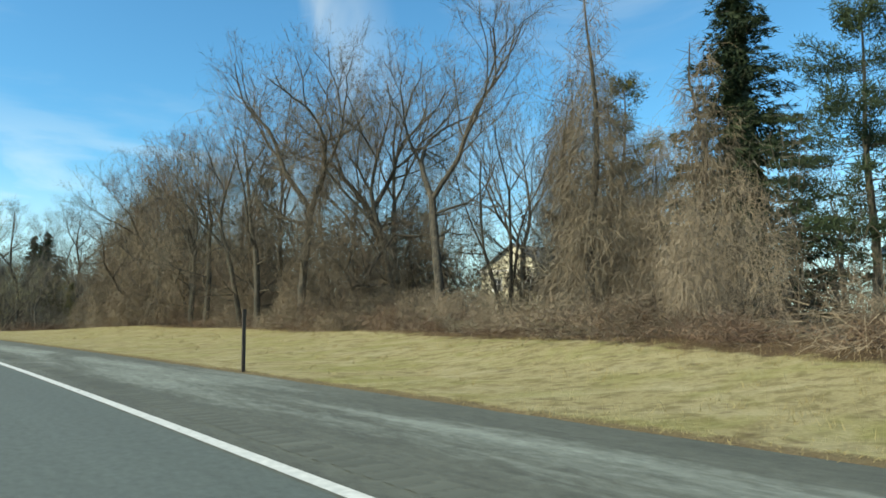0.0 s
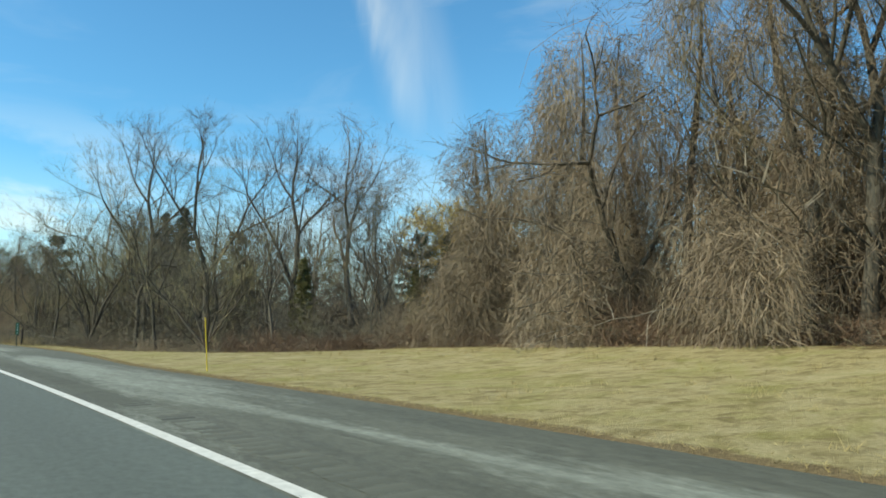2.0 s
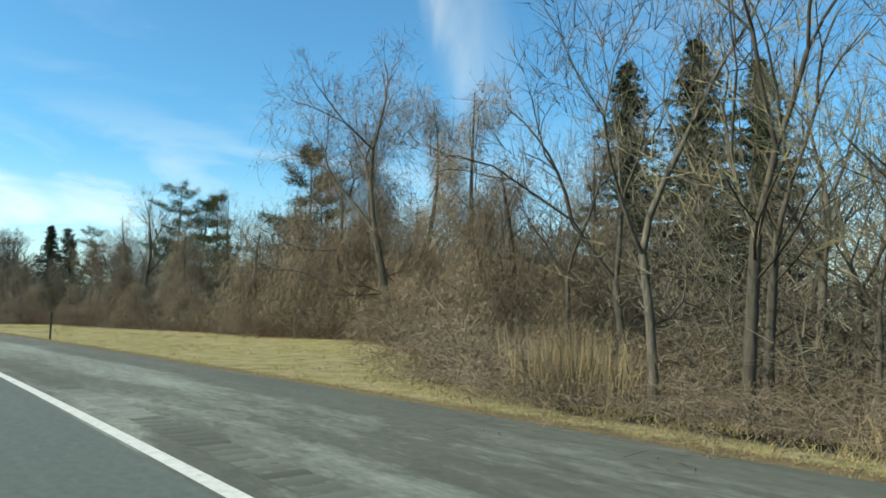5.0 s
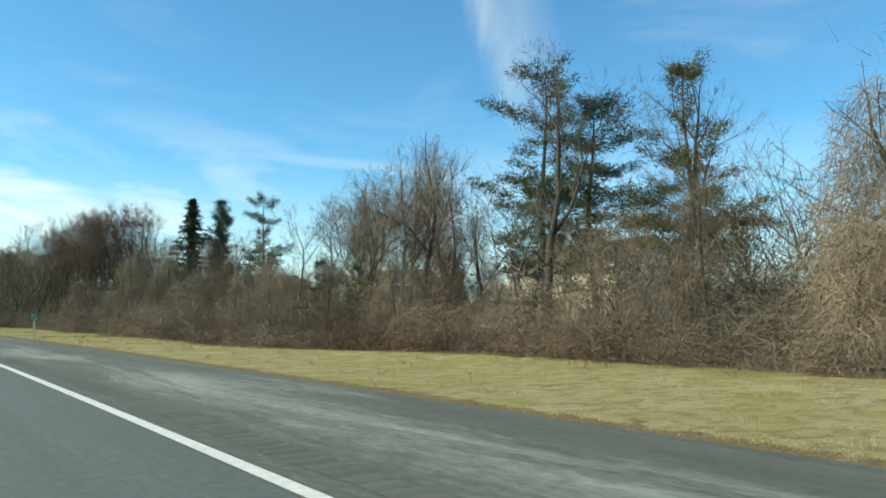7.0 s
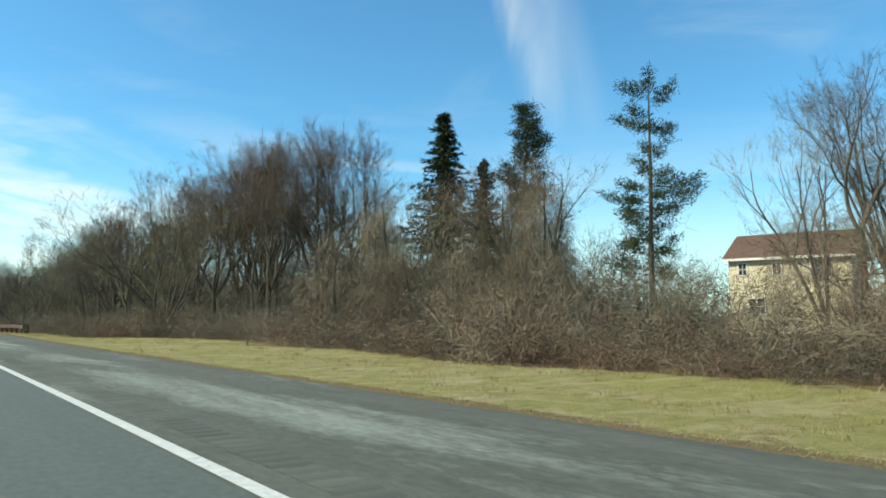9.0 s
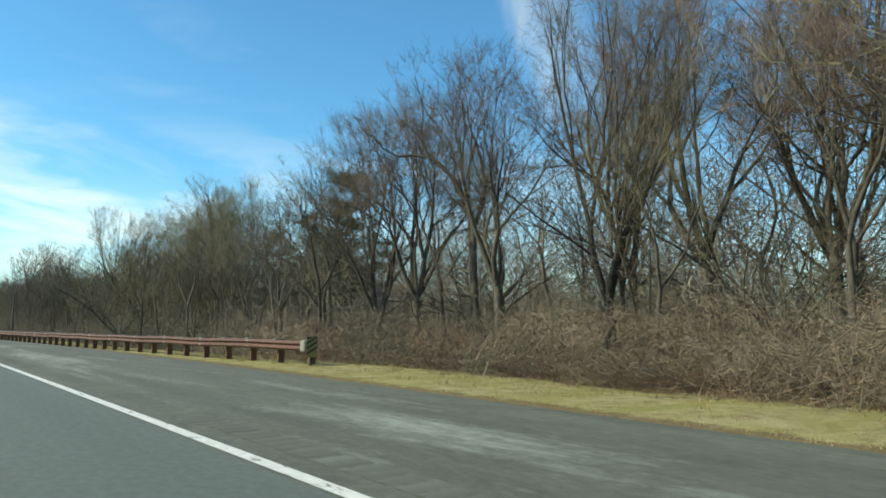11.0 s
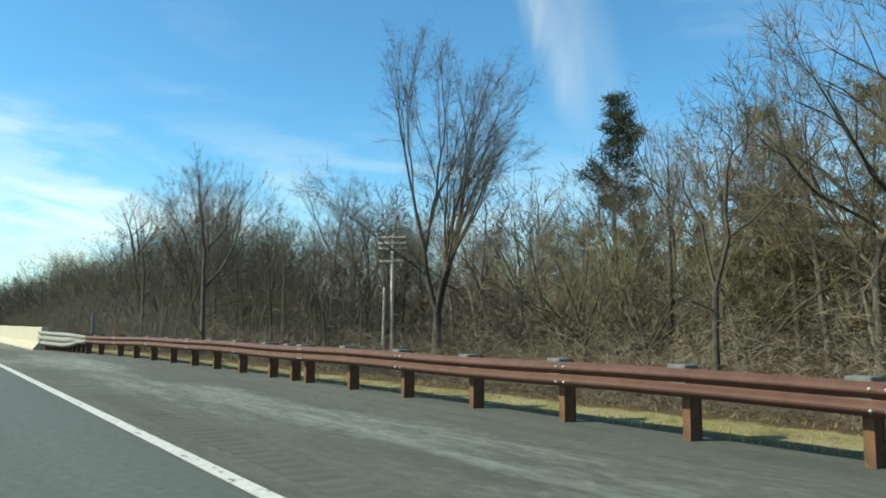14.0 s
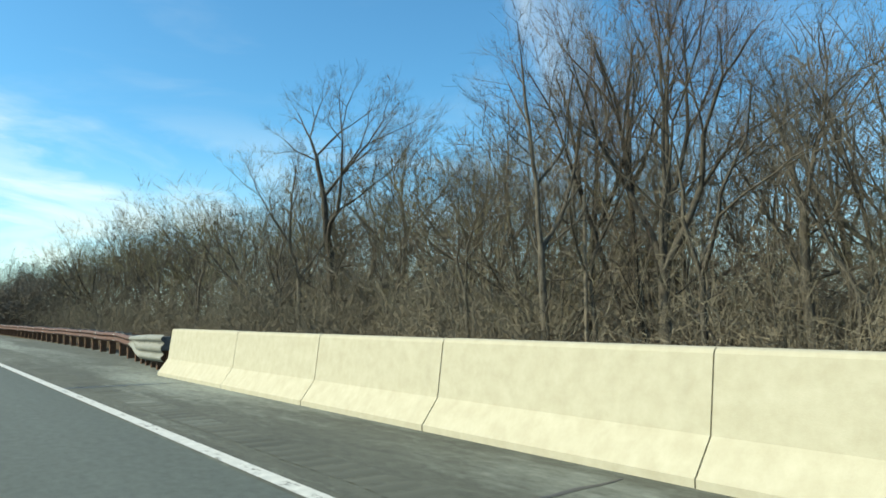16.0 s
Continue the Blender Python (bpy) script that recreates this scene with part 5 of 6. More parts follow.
def kind(key, name, label, category, pieces):
    """Keeps a tree's meshes; copies share them."""
    full = max(float(u.arrays()[0][:, 2].max()) for _, u, _, _ in pieces)
    KINDS[key] = (name, label, category, [(n, u.mesh(n, m, sm)) for n, u, m, sm in pieces], full)


def bare(key, label, bark, twig, **how):
    wood, fine, _ = grow(**how)
    kind(key, "bare_tree", label, "tree", [("trunk", wood, bark, True), ("crown", fine, twig, False)])


def hung(key, label, bark, twig, vine, count, zlow, sleeve=1.0, **how):
    """A bare tree with vines hanging in its crown and clothing its stem."""
    wood, fine, tips = grow(**how)
    g = np.random.default_rng(how["seed"] + 900)
    u = Soup()
    hi = tips[tips[:, 2] > zlow]
    st = hi[g.integers(0, len(hi), count)] + g.normal(0, 0.15, (count, 3))
    strands(u, g, st, g.uniform(0.8, 3.2, count), 0.45, 0.32, 0.009)
    n = count * 14
    b = st[g.integers(0, count, n)] + g.normal(0, 0.35, (n, 3))
    b[:, 2] -= g.random(n) ** 1.5 * 2.2
    u.slivers(b, unit(g.normal(0, 0.8, b.shape) + np.array([0, 0, -0.8])) * g.uniform(0.3, 0.9, n)[:, None], 0.006, g)
    # stem and thick limbs wear a ragged sleeve of the same growth
    v, f = wood.arrays()
    e = v[f[:, 0]]
    big = np.linalg.norm(v[f[:, 1]] - e, axis=1) > 0.075
    e = e[big & (e[:, 2] < how["h"] * 0.75)]
    n = int(3200 * sleeve)
    b = e[g.integers(0, len(e), n)] + g.normal(0, 0.20, (n, 3)) * np.array([1, 1, 2.2])
    b[:, 2] = np.maximum(b[:, 2], 0.05)
    u.slivers(b, unit(g.normal(0, 0.6, b.shape) + np.array([0, 0, -0.8])) * g.uniform(0.3, 0.9, n)[:, None], g.uniform(0.005, 0.011, n), g)
    kind(key, "vine_hung_tree", label, "tree", [("trunk", wood, bark, True), ("crown", fine, twig, False), ("vine_cloak", u, vine, False)])


bare("maple", "broad leafless tree with dark spreading limbs", BARK_DARK, TWIG, seed=11, h=16, r0=0.26, fork=0.3, spread=32, veer=11, lift=0.07, wob=0.1, levels=7, first=2, low=4, twigs=5.5, twig_len=0.75)
bare("oak", "leafless tree with crooked grey-brown limbs", BARK, TWIG, seed=12, h=15, r0=0.2, fork=0.34, spread=36, veer=13, lift=0.07, wob=0.12, levels=7, low=6, twigs=5.5)
bare("maple_other", "broad leafless tree with dark spreading limbs", BARK_DARK, TWIG, seed=111, h=16, r0=0.24, fork=0.38, spread=36, veer=12, lift=0.06, wob=0.12, levels=7, first=2, low=5, twigs=5.0, twig_len=0.75)
bare("oak_other", "leafless tree with crooked grey-brown limbs", BARK, TWIG, seed=112, h=15, r0=0.21, fork=0.44, spread=34, veer=16, lift=0.06, wob=0.14, levels=7, low=5, twigs=4.5)
bare("elm", "tall leafless vase-shaped tree with fine upright twigs", BARK_DARK, TWIG, seed=13, h=17, r0=0.3, fork=0.14, spread=15, veer=8, lift=0.0, wob=0.07, levels=7, shorten=0.82, first=5, low=0, twigs=7.0, twig_len=0.9)
bare("redtop", "leafless vase-shaped tree with reddish budding twigs", BARK, TWIG_RED, seed=14, h=16.5, r0=0.26, fork=0.22, spread=25, veer=11, lift=0.03, wob=0.09, levels=7, shorten=0.82, first=4, low=2, twigs=8.0, twig_len=0.9)
bare("olive", "leafless many-stemmed tree with olive-tan twigs", BARK_TAN, TWIG_OLIVE, seed=26, h=16.5, r0=0.24, fork=0.20, spread=24, veer=10, lift=0.03, wob=0.10, levels=7, shorten=0.82, first=4, stems=2, splay=0.12, low=3, twigs=7.0, twig_len=0.8)
bare("ash", "tall slim leafless tree with upswept side branches", BARK, TWIG, seed=15, h=16, r0=0.19, fork=0.34, spread=44, veer=7, lift=0.09, wob=0.08, levels=6, shorten=0.86, apical=0.93, low=6, twigs=5.0, twig_len=0.7)
bare("twin", "leafless tree forking into several pale stems", BARK, TWIG_OLIVE, seed=16, h=13, r0=0.15, fork=0.40, spread=28, veer=9, lift=0.08, wob=0.09, levels=5, stems=3, low=4, twigs=4.0, twig_len=0.8)
bare("twin_other", "leafless tree forking into several pale stems", BARK_DARK, TWIG, seed=116, h=13, r0=0.14, fork=0.50, spread=30, veer=10, lift=0.08, wob=0.10, levels=5, stems=2, low=4, twigs=4.5, twig_len=0.8)
bare("low", "low wide leafless tree with dense twigs", BARK_DARK, TWIG_OLIVE, seed=17, h=8, r0=0.1, fork=0.1, spread=38, veer=14, lift=0.06, wob=0.1, levels=6, first=5, low=2, twigs=5.0, twig_len=0.6)
bare("sycamore", "leafless tree with white mottled bark and crooked limbs", BARK_PALE, TWIG, seed=18, h=16, r0=0.155, fork=0.42, spread=46, veer=13, lift=0.05, wob=0.15, levels=7, apical=0.92, low=9, twigs=3.0)
bare("sapling", "thin leafless sapling with few branches", BARK, TWIG_OLIVE, seed=19, h=8, r0=0.065, fork=0.38, spread=34, veer=10, lift=0.08, wob=0.11, levels=5, stems=2, low=4, sides=5)
bare("spread", "many-stemmed leafless tree leaning low over the grass", BARK_DARK, TWIG_OLIVE, seed=20, h=10, r0=0.17, fork=0.26, spread=34, veer=11, lift=0.04, wob=0.09, levels=6, lean=(-0.15, -0.25), stems=4, splay=0.42, low=2, twigs=6.0)
bare("willow", "leafless willow with golden yellow twigs", BARK, TWIG_GOLD, seed=21, h=12, r0=0.30, fork=0.28, spread=40, veer=20, lift=0.02, wob=0.13, levels=7, first=3, low=1, twigs=12.0, twig_len=0.9, twig_r=0.017)
hung("crooked", "crooked leafless tree hung with brown vines", BARK_DARK, TWIG, VINE, 130, 5.0, seed=31, h=17, r0=0.24, fork=0.36, spread=36, veer=15, lift=0.06, wob=0.15, levels=7, low=6)
hung("leaner", "leaning leafless tree draped with reddish vines", BARK, TWIG_RED, VINE, 170, 3.0, seed=34, h=15, r0=0.18, fork=0.36, spread=34, veer=13, lift=0.06, wob=0.12, levels=7, low=5, lean=(0.03, 0.09))
hung("tangle", "dark leafless tree tangled with drooping vines", BARK_DARK, TWIG, VINE, 200, 1.5, 1.4, seed=33, h=10, r0=0.16, fork=0.20, spread=48, veer=20, lift=-0.01, wob=0.15, levels=7, first=3, low=4)
for key, seed, h, wide, top, mat_v, lab in (("tower", 41, 13.5, 2.2, 1.1, VINE_TAN, "tall tree trunk cloaked in dry tan vines"), ("column", 42, 11.5, 1.5, 2.2, VINE, "tree wrapped in a column of brown vines"), ("shaggy", 43, 10.5, 2.7, 1.7, VINE, "broad tree smothered by shaggy brown vines"), ("shaggytan", 44, 8.0, 2.6, 2.0, VINE_TAN, "low tree smothered by shaggy tan vines")):
    _w, _f = vine_tree(seed, h, wide, top, 1.25 if wide > 2.5 else 1.0)
    kind(key, "vine_covered_tree", lab, "tree", [("trunk", _w, BARK_DARK, True), ("vine_cloak", _f, mat_v, False)])
for key, seed, h, wide, mat_v, lab in (("mass", 47, 12.5, 3.3, VINE, "large tree buried under hanging brown vines"), ("masstan", 48, 10.5, 3.8, VINE_TAN, "spreading tree buried under hanging tan vines"), ("masslow", 49, 7.0, 3.2, VINE, "low tree buried under drooping brown vines")):
    _w, _f = vine_mass(seed, h, wide, 13000 if h > 8 else 7000)
    kind(key, "vine_buried_tree", lab, "tree", [("trunk", _w, BARK_DARK, True), ("vine_cloak", _f, mat_v, False)])
for key, seed, h, wide, dense, mat_v, lab in (("dome", 45, 4.6, 4.2, 1.3, VINE, "rounded mound of dry brown vines over low growth"), ("domebrown", 46, 3.4, 3.4, 1.0, VINE, "rounded thicket of grey-brown vines")):
    _f = vine_dome(seed, h, wide, dense)
    kind(key, "vine_mound", lab, "vine mound", [("vine_cloak", _f, mat_v, False)])
for key, seed, h, wide, m_, lab in (("spruce", 51, 18, 4.6, NEEDLE, "dark green spruce with drooping boughs"), ("slimspruce", 52, 17, 3.6, NEEDLE, "narrow dark green spruce among bare trees"), ("cedar", 53, 9, 1.7, NEEDLE_WARM, "bronze-green cedar in the undergrowth")):
    _w, _l = spruce(seed, h, wide)
    kind(key, "spruce", lab, "conifer", [("trunk", _w, BARK_DARK, True), ("foliage", _l, m_, False)])
for key, seed, h, wide, low, m_, lab in (("pine", 61, 17, 4.3, 0.27, NEEDLE_PINE, "tall white pine with open tiers of green needles"), ("pinebroad", 62, 15, 4.2, 0.22, NEEDLE_PINE, "broad green pine with heavy tiers"), ("pinewarm", 63, 16, 3.6, 0.18, NEEDLE_WARM, "olive green pine standing among bare branches"), ("pinetop", 64, 17, 2.9, 0.55, NEEDLE_PINE, "tall pine with a bare trunk and rounded green top")):
    _w, _l = pine(seed, h, wide, low)
    kind(key, "pine", lab, "conifer", [("trunk", _w, BARK, True), ("foliage", _l, m_, False)])
for key, seed, h, wide, m_, arch, lab in (("bramble", 71, 1.5, 1.5, BRAMBLE, 0.25, "low red-brown bramble thicket at the grass edge"), ("briar", 72, 1.9, 1.6, BRAMBLE, 0.32, "bush of long arching red-brown briars"), ("brush", 73, 2.0, 1.7, BRUSH, 0.14, "twiggy grey-tan bush without leaves"), ("tallbrush", 74, 3.6, 2.0, BRUSH, 0.10, "tall grey-tan thicket without leaves"), ("drape", 75, 2.6, 2.0, VINE, 0.36, "shaggy brown bush of drooping stems")):
    _c, _f = thicket(seed, h, wide, arch)
    kind(key, "bush", lab, "bush", [("stem_clump", _c, m_, False), ("twig_spray", _f, m_, False)])
# slight trees for the gaps
for key, seed, h, w_, t_, lab in (("slight", 22, 11, BARK, TWIG, "slight leafless tree among larger ones"), ("slightolive", 23, 10, BARK_DARK, TWIG_OLIVE, "slight leafless tree with olive-grey twigs"), ("slightbent", 24, 10, BARK, TWIG, "thin bent leafless tree in the undergrowth")):
    bare(key, lab, w_, t_, seed=seed, h=h, r0=0.11, fork=0.34, spread=38, veer=13, lift=0.07, wob=0.11 if key != "slightbent" else 0.20, levels=6, low=3, twigs=2.6, twig_len=0.85, twig_r=0.009, sides=6)


def put_tree(key, s, d, height=None, rot=None, wide=None, group=""):
    """Stands one tree of a kind, scaled to the height given."""
    pair = [q for q in (key, key + "_other") if q in KINDS]
    name, label, category, pieces, full = KINDS[pair[int(s * 7) % len(pair)]]
    k = (height or full) / full
    w = k if wide is None else wide
    m = stand(s, d, rot if rot is not None else GR.uniform(0, 6.28), (w, w, k))
    ob = thing(name, m, label, category, group)
    for n, me in pieces:
        c = new(n, me)
        c.parent = ob
    return ob


GR = np.random.default_rng(77)
# gaps in the woods, where houses and poles show through: from, to (s, d), half the width at either end
GAPS = [((19.0, 18), (60, 60), 1.1, 3.2), ((29.8, 20), (60, 60), 0.9, 2.8), ((39, 21), (60, 60), 0.9, 2.8), ((49.6, 18.5), (63, 58), 0.8, 2.6), ((218, 18), (236, 45), 0.8, 2.4), ((262, 18), (276, 56), 0.8, 2.6), ((250.4, 18), (279.6, 54), 1.0, 2.8), ((293, 20), (321.5, 51), 1.0, 2.4), ((83, 20), (107, 46), 1.5, 5.0),
        ((385, 19), (409, 58), 1.2, 4.0), ((407, 18), (437, 31), 2.4, 2.0), ((420, 15), (437, 31), 2.0, 2.0)]


def in_gap(s, d):
    for (s0, d0), (s1, d1), w0, w1 in GAPS:
        q = ((s - s0) * (s1 - s0) + (d - d0) * (d1 - d0)) / ((s1 - s0) ** 2 + (d1 - d0) ** 2)
        if -0.05 < q < 1 and math.hypot(s - s0 - q * (s1 - s0), d - d0 - q * (d1 - d0)) < w0 + (w1 - w0) * q:
            return True
    return False


def hero_trees(listed):
    """Stands trees along the road: kind, s, d, height and, where it differs, width."""
    for item in listed.replace("\n", ";").split(";"):
        if item.strip():
            k, s, d, h, *w = item.split()
            full = KINDS[k][4]
            d = max(float(d), float(front(float(s))) + 1.4) if float(s) < 95 else float(d)
            put_tree(k, float(s), d, float(h), (float(s) * 2.399 + d * 1.7) % 6.28, float(h) / full * float(w[0]) if w else None)


# trees that stand out, stretch by stretch along the road
hero_trees("""
pinewarm 4 33 13; dome 11.3 17.8 5.4 0.52; pinebroad 12.5 30 13.5; domebrown 14.5 20.5 3.4 0.7; column 15.9 24 11.4; tower 19.3 22 14.2; spruce 20.5 35 19 1.3; spruce 14 38 10; pinebroad 8.5 29 9; spruce 26 40 9; pinewarm 31 42 9; mass 30.5 33.5 15; mass 18 24 8.5
mass 21.5 25.5 12; column 32.5 35.5 17; pinewarm 30 38 17; domebrown 23.6 19 2.0; domebrown 27.0 19.5 2.2; crooked 29.1 22 18
""")
hero_trees("""
twin 30.6 28 14; leaner 34 23 16; tangle 35 21 10; crooked 36 24 18; oak 35.5 34 15.5; maple 39.5 27 18; crooked 39.8 20 18.5; maple 45.8 28 16
mass 43 23.5 11.5; maple 44.8 19.3 15.5; tangle 47 20.5 11; leaner 47 16.8 15.5; maple 47.5 23 16
""")
hero_trees("""
masslow 51 22.5 4.2; column 54.8 24.5 12.5; pinebroad 62.5 44 11.5; pinewarm 59.5 46 12; oak 53 17.2 15; mass 55.5 23.5 11; oak 56.2 18.6 13.5; oak 57.4 20.3 16; tangle 59 20.5 11.5; sycamore 59 25 15
pinewarm 61.8 29 14; mass 63 22.5 11.5; oak 64 19 16; twin 65.5 22 13; leaner 66 18 15; mass 66.5 23 10.5; ash 69 21.5 13
""")
hero_trees("""
mass 63.5 21 13.5; mass 66 20.5 14; masstan 69.5 21 14 0.8; masstan 74.5 21 13 0.8; masstan 245 20 6.2; masslow 248.6 20 4.8; masslow 252.4 21 2.3
mass 69.3 23.5 12; tangle 71.5 19.2 11.5; mass 73 22 12.8; masstan 76.8 22 11.5 1.1; masstan 79.5 20.8 10.5; masstan 78.2 24.5 9.5; shaggytan 80.5 21.5 7; shaggytan 86 24 5.5; ash 92.8 33 16.5; cedar 93 34 7; mass 106.5 33.5 15 0.6; cedar 97 30 6
willow 104 48 15 1.2
""")
hero_trees("""
pinewarm 100 37 9; cedar 102 24 7; spruce 104 39 10; leaner 104.5 30 20; oak 105 13.5 10; willow 112 48 16 1.2; oak 107.5 19.3 18.5; maple 108.6 26.5 20.5
pinebroad 110 41 11
""")
hero_trees("""
ash 112 22 14.5; maple 115.2 17.3 20; oak 116 28 15; twin 118.5 20 13; twin 119 24 12; cedar 120 27 7; pinewarm 121 28 11; low 122 20 7
maple 123 32 15
""")
hero_trees("""
oak 124.6 16 12.5; ash 126 22 13.5; crooked 128 19 14; pinewarm 128 31 12.5; low 129 18.5 6.5; ash 131 24 15; maple 131 21.5 14.5; oak 135 24 13.5
sycamore 137.2 20.6 19.5; twin 140 25 12
""")
hero_trees("""
slightolive 145.6 12.3 11.5; slight 147.2 11.8 11; slightolive 147.7 16.8 12; slightbent 149 13.5 9.5; oak 150 24 12; mass 157.9 23 9.5; spruce 159 38 16 1.15; masslow 160.5 20.5 8.5
mass 164 22 13; spruce 164.5 41 19.5 1.15; leaner 167 19.8 15.5
""")
hero_trees("""
mass 168 22.5 13.5; spruce 169 40 19 1.1; mass 171 21 11; tangle 173 21 9; mass 176 22 10.5; masslow 180 22 9.5; shaggytan 182 23 8; masslow 185 21.5 8.5
""")
hero_trees("""
masstan 231 19.5 5.2; masslow 234.5 19 4.8; masstan 238 19.5 5.4; masslow 241.5 19.5 5.2; masstan 224 19.5 4.6; masslow 233.2 15.4 3.9; masstan 235.8 15.6 3.5; masslow 231 16.4 3.6; pinewarm 230.4 19 4.6; pinewarm 228.2 20 4.2; masslow 226.5 17.5 4.2; masslow 238.6 16 3.2
pinewarm 193 31 13; pinebroad 200 34 18; pinewarm 216 32 15; maple 217 33 16; maple 219.6 25.5 16
""")
hero_trees("""
pine 225.5 31.5 17.5 1.2; pinebroad 224 34 15.5 1.1; column 228.3 26.6 9.5; tower 231 27 13; leaner 229.6 28 12.5; leaner 234 24 11.5; mass 229.8 30 9; leaner 237 26 11; ash 243.2 34 17; ash 245.5 35 17.5
""")
hero_trees("""
ash 256 46 12; low 258 31 8; ash 259 40 14; low 257.5 36 9; oak 261 26 10.5; elm 262 42 12; maple 263 38 13; twin 264 30 10
elm 268 47 17.5
""")
hero_trees("""
low 270 49 9.5; twin 269.8 50.5 11; spruce 275 66 10; pine 278.3 37.8 17.2; low 279 24 8; column 282.5 34 11; masstan 275.5 25.5 8.2; masstan 279 26.5 8.8; slightolive 276.5 27 10.5; leaner 279.5 28 11; masslow 277 22 5.5
mass 284 33 11.5; pinetop 288 36.2 17.4
""")
hero_trees("""
masstan 290.5 26 9.5; masstan 294 27 9.5; spruce 297 40 15; slimspruce 297.3 36 18.6 1.35; redtop 304 31 18.9; redtop 303.5 27.5 18.6
""")
hero_trees("""
redtop 306 24.5 17.8; cedar 308 33 7; redtop 309 31 19.4; redtop 311 22 15.1; redtop 313 27 18.4; redtop 317.5 26.5 18.9; redtop 319 30 18.4; redtop 321 24 16.7; redtop 315 29 19.5; redtop 309 26.5 17.8
""")
hero_trees("""
elm 324 22 16.7; redtop 325 25 17.3; redtop 327 19 14.0; oak 329.6 20 14.6; redtop 333 19 13.5; maple 336 21 13.5; elm 338 20 14.0; oak 343 20 12.4
""")
hero_trees("""
maple 352 21 11.5; twin 358.7 22 11.5; pinebroad 360 31 15.5; oak 366.8 24.5 11.8; pinewarm 368 34 17.5; twin 371 25 12; ash 373 24 13; pinewarm 374 38 15
""")
hero_trees("""
olive 378 25.5 14; olive 380.5 28.5 19; pinewarm 380 37 15; maple 384 27 19; spruce 385 40 13; twin 385 22 10; twin 388 21.5 11.5; olive 389 30.5 19; olive 385.5 26 16
""")
hero_trees("""
pinebroad 391 38 14; spread 391.5 24 13; tangle 393 23 9; spread 395.6 27 14.5; twin 398 25 11; oak 398 24.5 11; maple 400 33 13
""")
hero_trees("""
ash 402 29.5 12.5; pinewarm 402 34 13; low 403 25.5 7.5; ash 404 31 13.5; pinewarm 406 32 12.5; ash 407.8 31 13; low 408 26 7; pinewarm 409 40 13
maple 410 30 12.5; low 412.9 27.3 8.2; oak 414 32 11.5; low 417 30 8.5; pinetop 418.6 36.5 17.2
""")
hero_trees("""
pinewarm 421 42 12; pinebroad 424 45 11; spruce 417 43 9.5; pinewarm 428 44 10; pinewarm 413 43 11
elm 425.2 27.1 21 1.0; ash 430.8 14.2 13.5; ash 429.5 38 13; mass 421 36 10; masstan 426 38.5 10; mass 432.5 38 10.5; masstan 437 39.5 11.5; mass 441.5 37 12; masstan 446 38.5 12; mass 450 38 11; maple 444 33 14; twin 440 32 12; twin 449 23 11.5
""")
hero_trees("""
oak 450.7 34 17; twin 453 24 11; oak 455 23 13.5; twin 456 30 13; redtop 459.8 22.3 19 0.9; ash 461.9 18.3 14.5; twin 463.0 25 16; maple 465.5 28 18.5
ash 468 27 18; oak 469 35 15
""")
hero_trees("""
oak 478 30 13; maple 489.4 24.3 20 1.25; oak 492 23.5 15; maple 490 31 18; oak 511 26.5 14; maple 530 27 13
""")


def dead_limb(seed, length, arch):
    """A bleached fallen limb with a few broken side branches."""
    g = np.random.default_rng(seed)
    u = Soup()

    def reach(p, d, ln, r, bend, level):
        pts, k = [p], 7
        for i in range(k):
            d = unit(d + g.normal(0, 0.16, 3) + np.array([0, 0, bend]))
            p = p + d * ln / k
            pts.append(p)
            if level < 2 and g.random() < (0.55 if level == 0 else 0.3):
                reach(p, unit(d + g.normal(0, 0.7, 3)), ln * g.uniform(0.2, 0.45), r * 0.5, -0.05, level + 1)
        u.tube(pts, np.linspace(r, r * 0.3, k + 1), 6 - 2 * min(level, 1))

    reach(np.array([0, 0, -0.1]), unit(np.array([1.0, 0.1, 0.7 if arch else 0.25])), length, 0.028, -0.17 if arch else 0.0, 0)
    return u.mesh("dead_branch", BRANCH, True)


FALLEN = [dead_limb(300, 4.2, True), dead_limb(301, 3.2, True), dead_limb(302, 4.8, False), dead_limb(303, 2.6, False)]
for i, (s, d, z, turn, k) in enumerate(((71.5, 20.2, 0.3, 2.9, 0), (68, 20.6, 1.2, 2.4, 2), (74, 20.0, 0.2, 0.4, 1), (113, 12, 1.0, 3.4, 0), (123, 13, 0.3, 0.6, 3), (129, 12.5, 1.5, 2.8, 0),
                                        (136.8, 20.2, 5.2, 2.7, 1), (150.5, 14, 0.6, 2.5, 3), (236.5, 18.2, 0.9, 0.5, 3), (243, 17.2, 0.4, 2.3, 3), (251, 17, 0.8, 2.7, 3), (287, 18.5, 2.0, 2.9, 1), (291, 18.6, 1.0, 0.4, 2),
                                        (296, 15.2, 0.6, 2.5, 3), (365, 22.5, 1.2, 2.6, 2), (398, 22, 0.9, 2.9, 0), (421, 18, 0.6, 2.4, 3), (452, 15.5, 1.0, 2.7, 0), (457, 16.5, 1.4, 0.5, 1), (469, 17.5, 0.8, 2.6, 2))):
    fallen = new("dead_branch", FALLEN[k])
    fallen.matrix_basis = Matrix.Translation(at(s, d, float(ground_z(s, d)) + z)) @ Matrix.Rotation(heading(s) + turn, 4, "Z")
    tagged(fallen, "bleached dead branch caught in the brush" if z > 0.7 else "bleached dead branch lying in the brush", "branch")


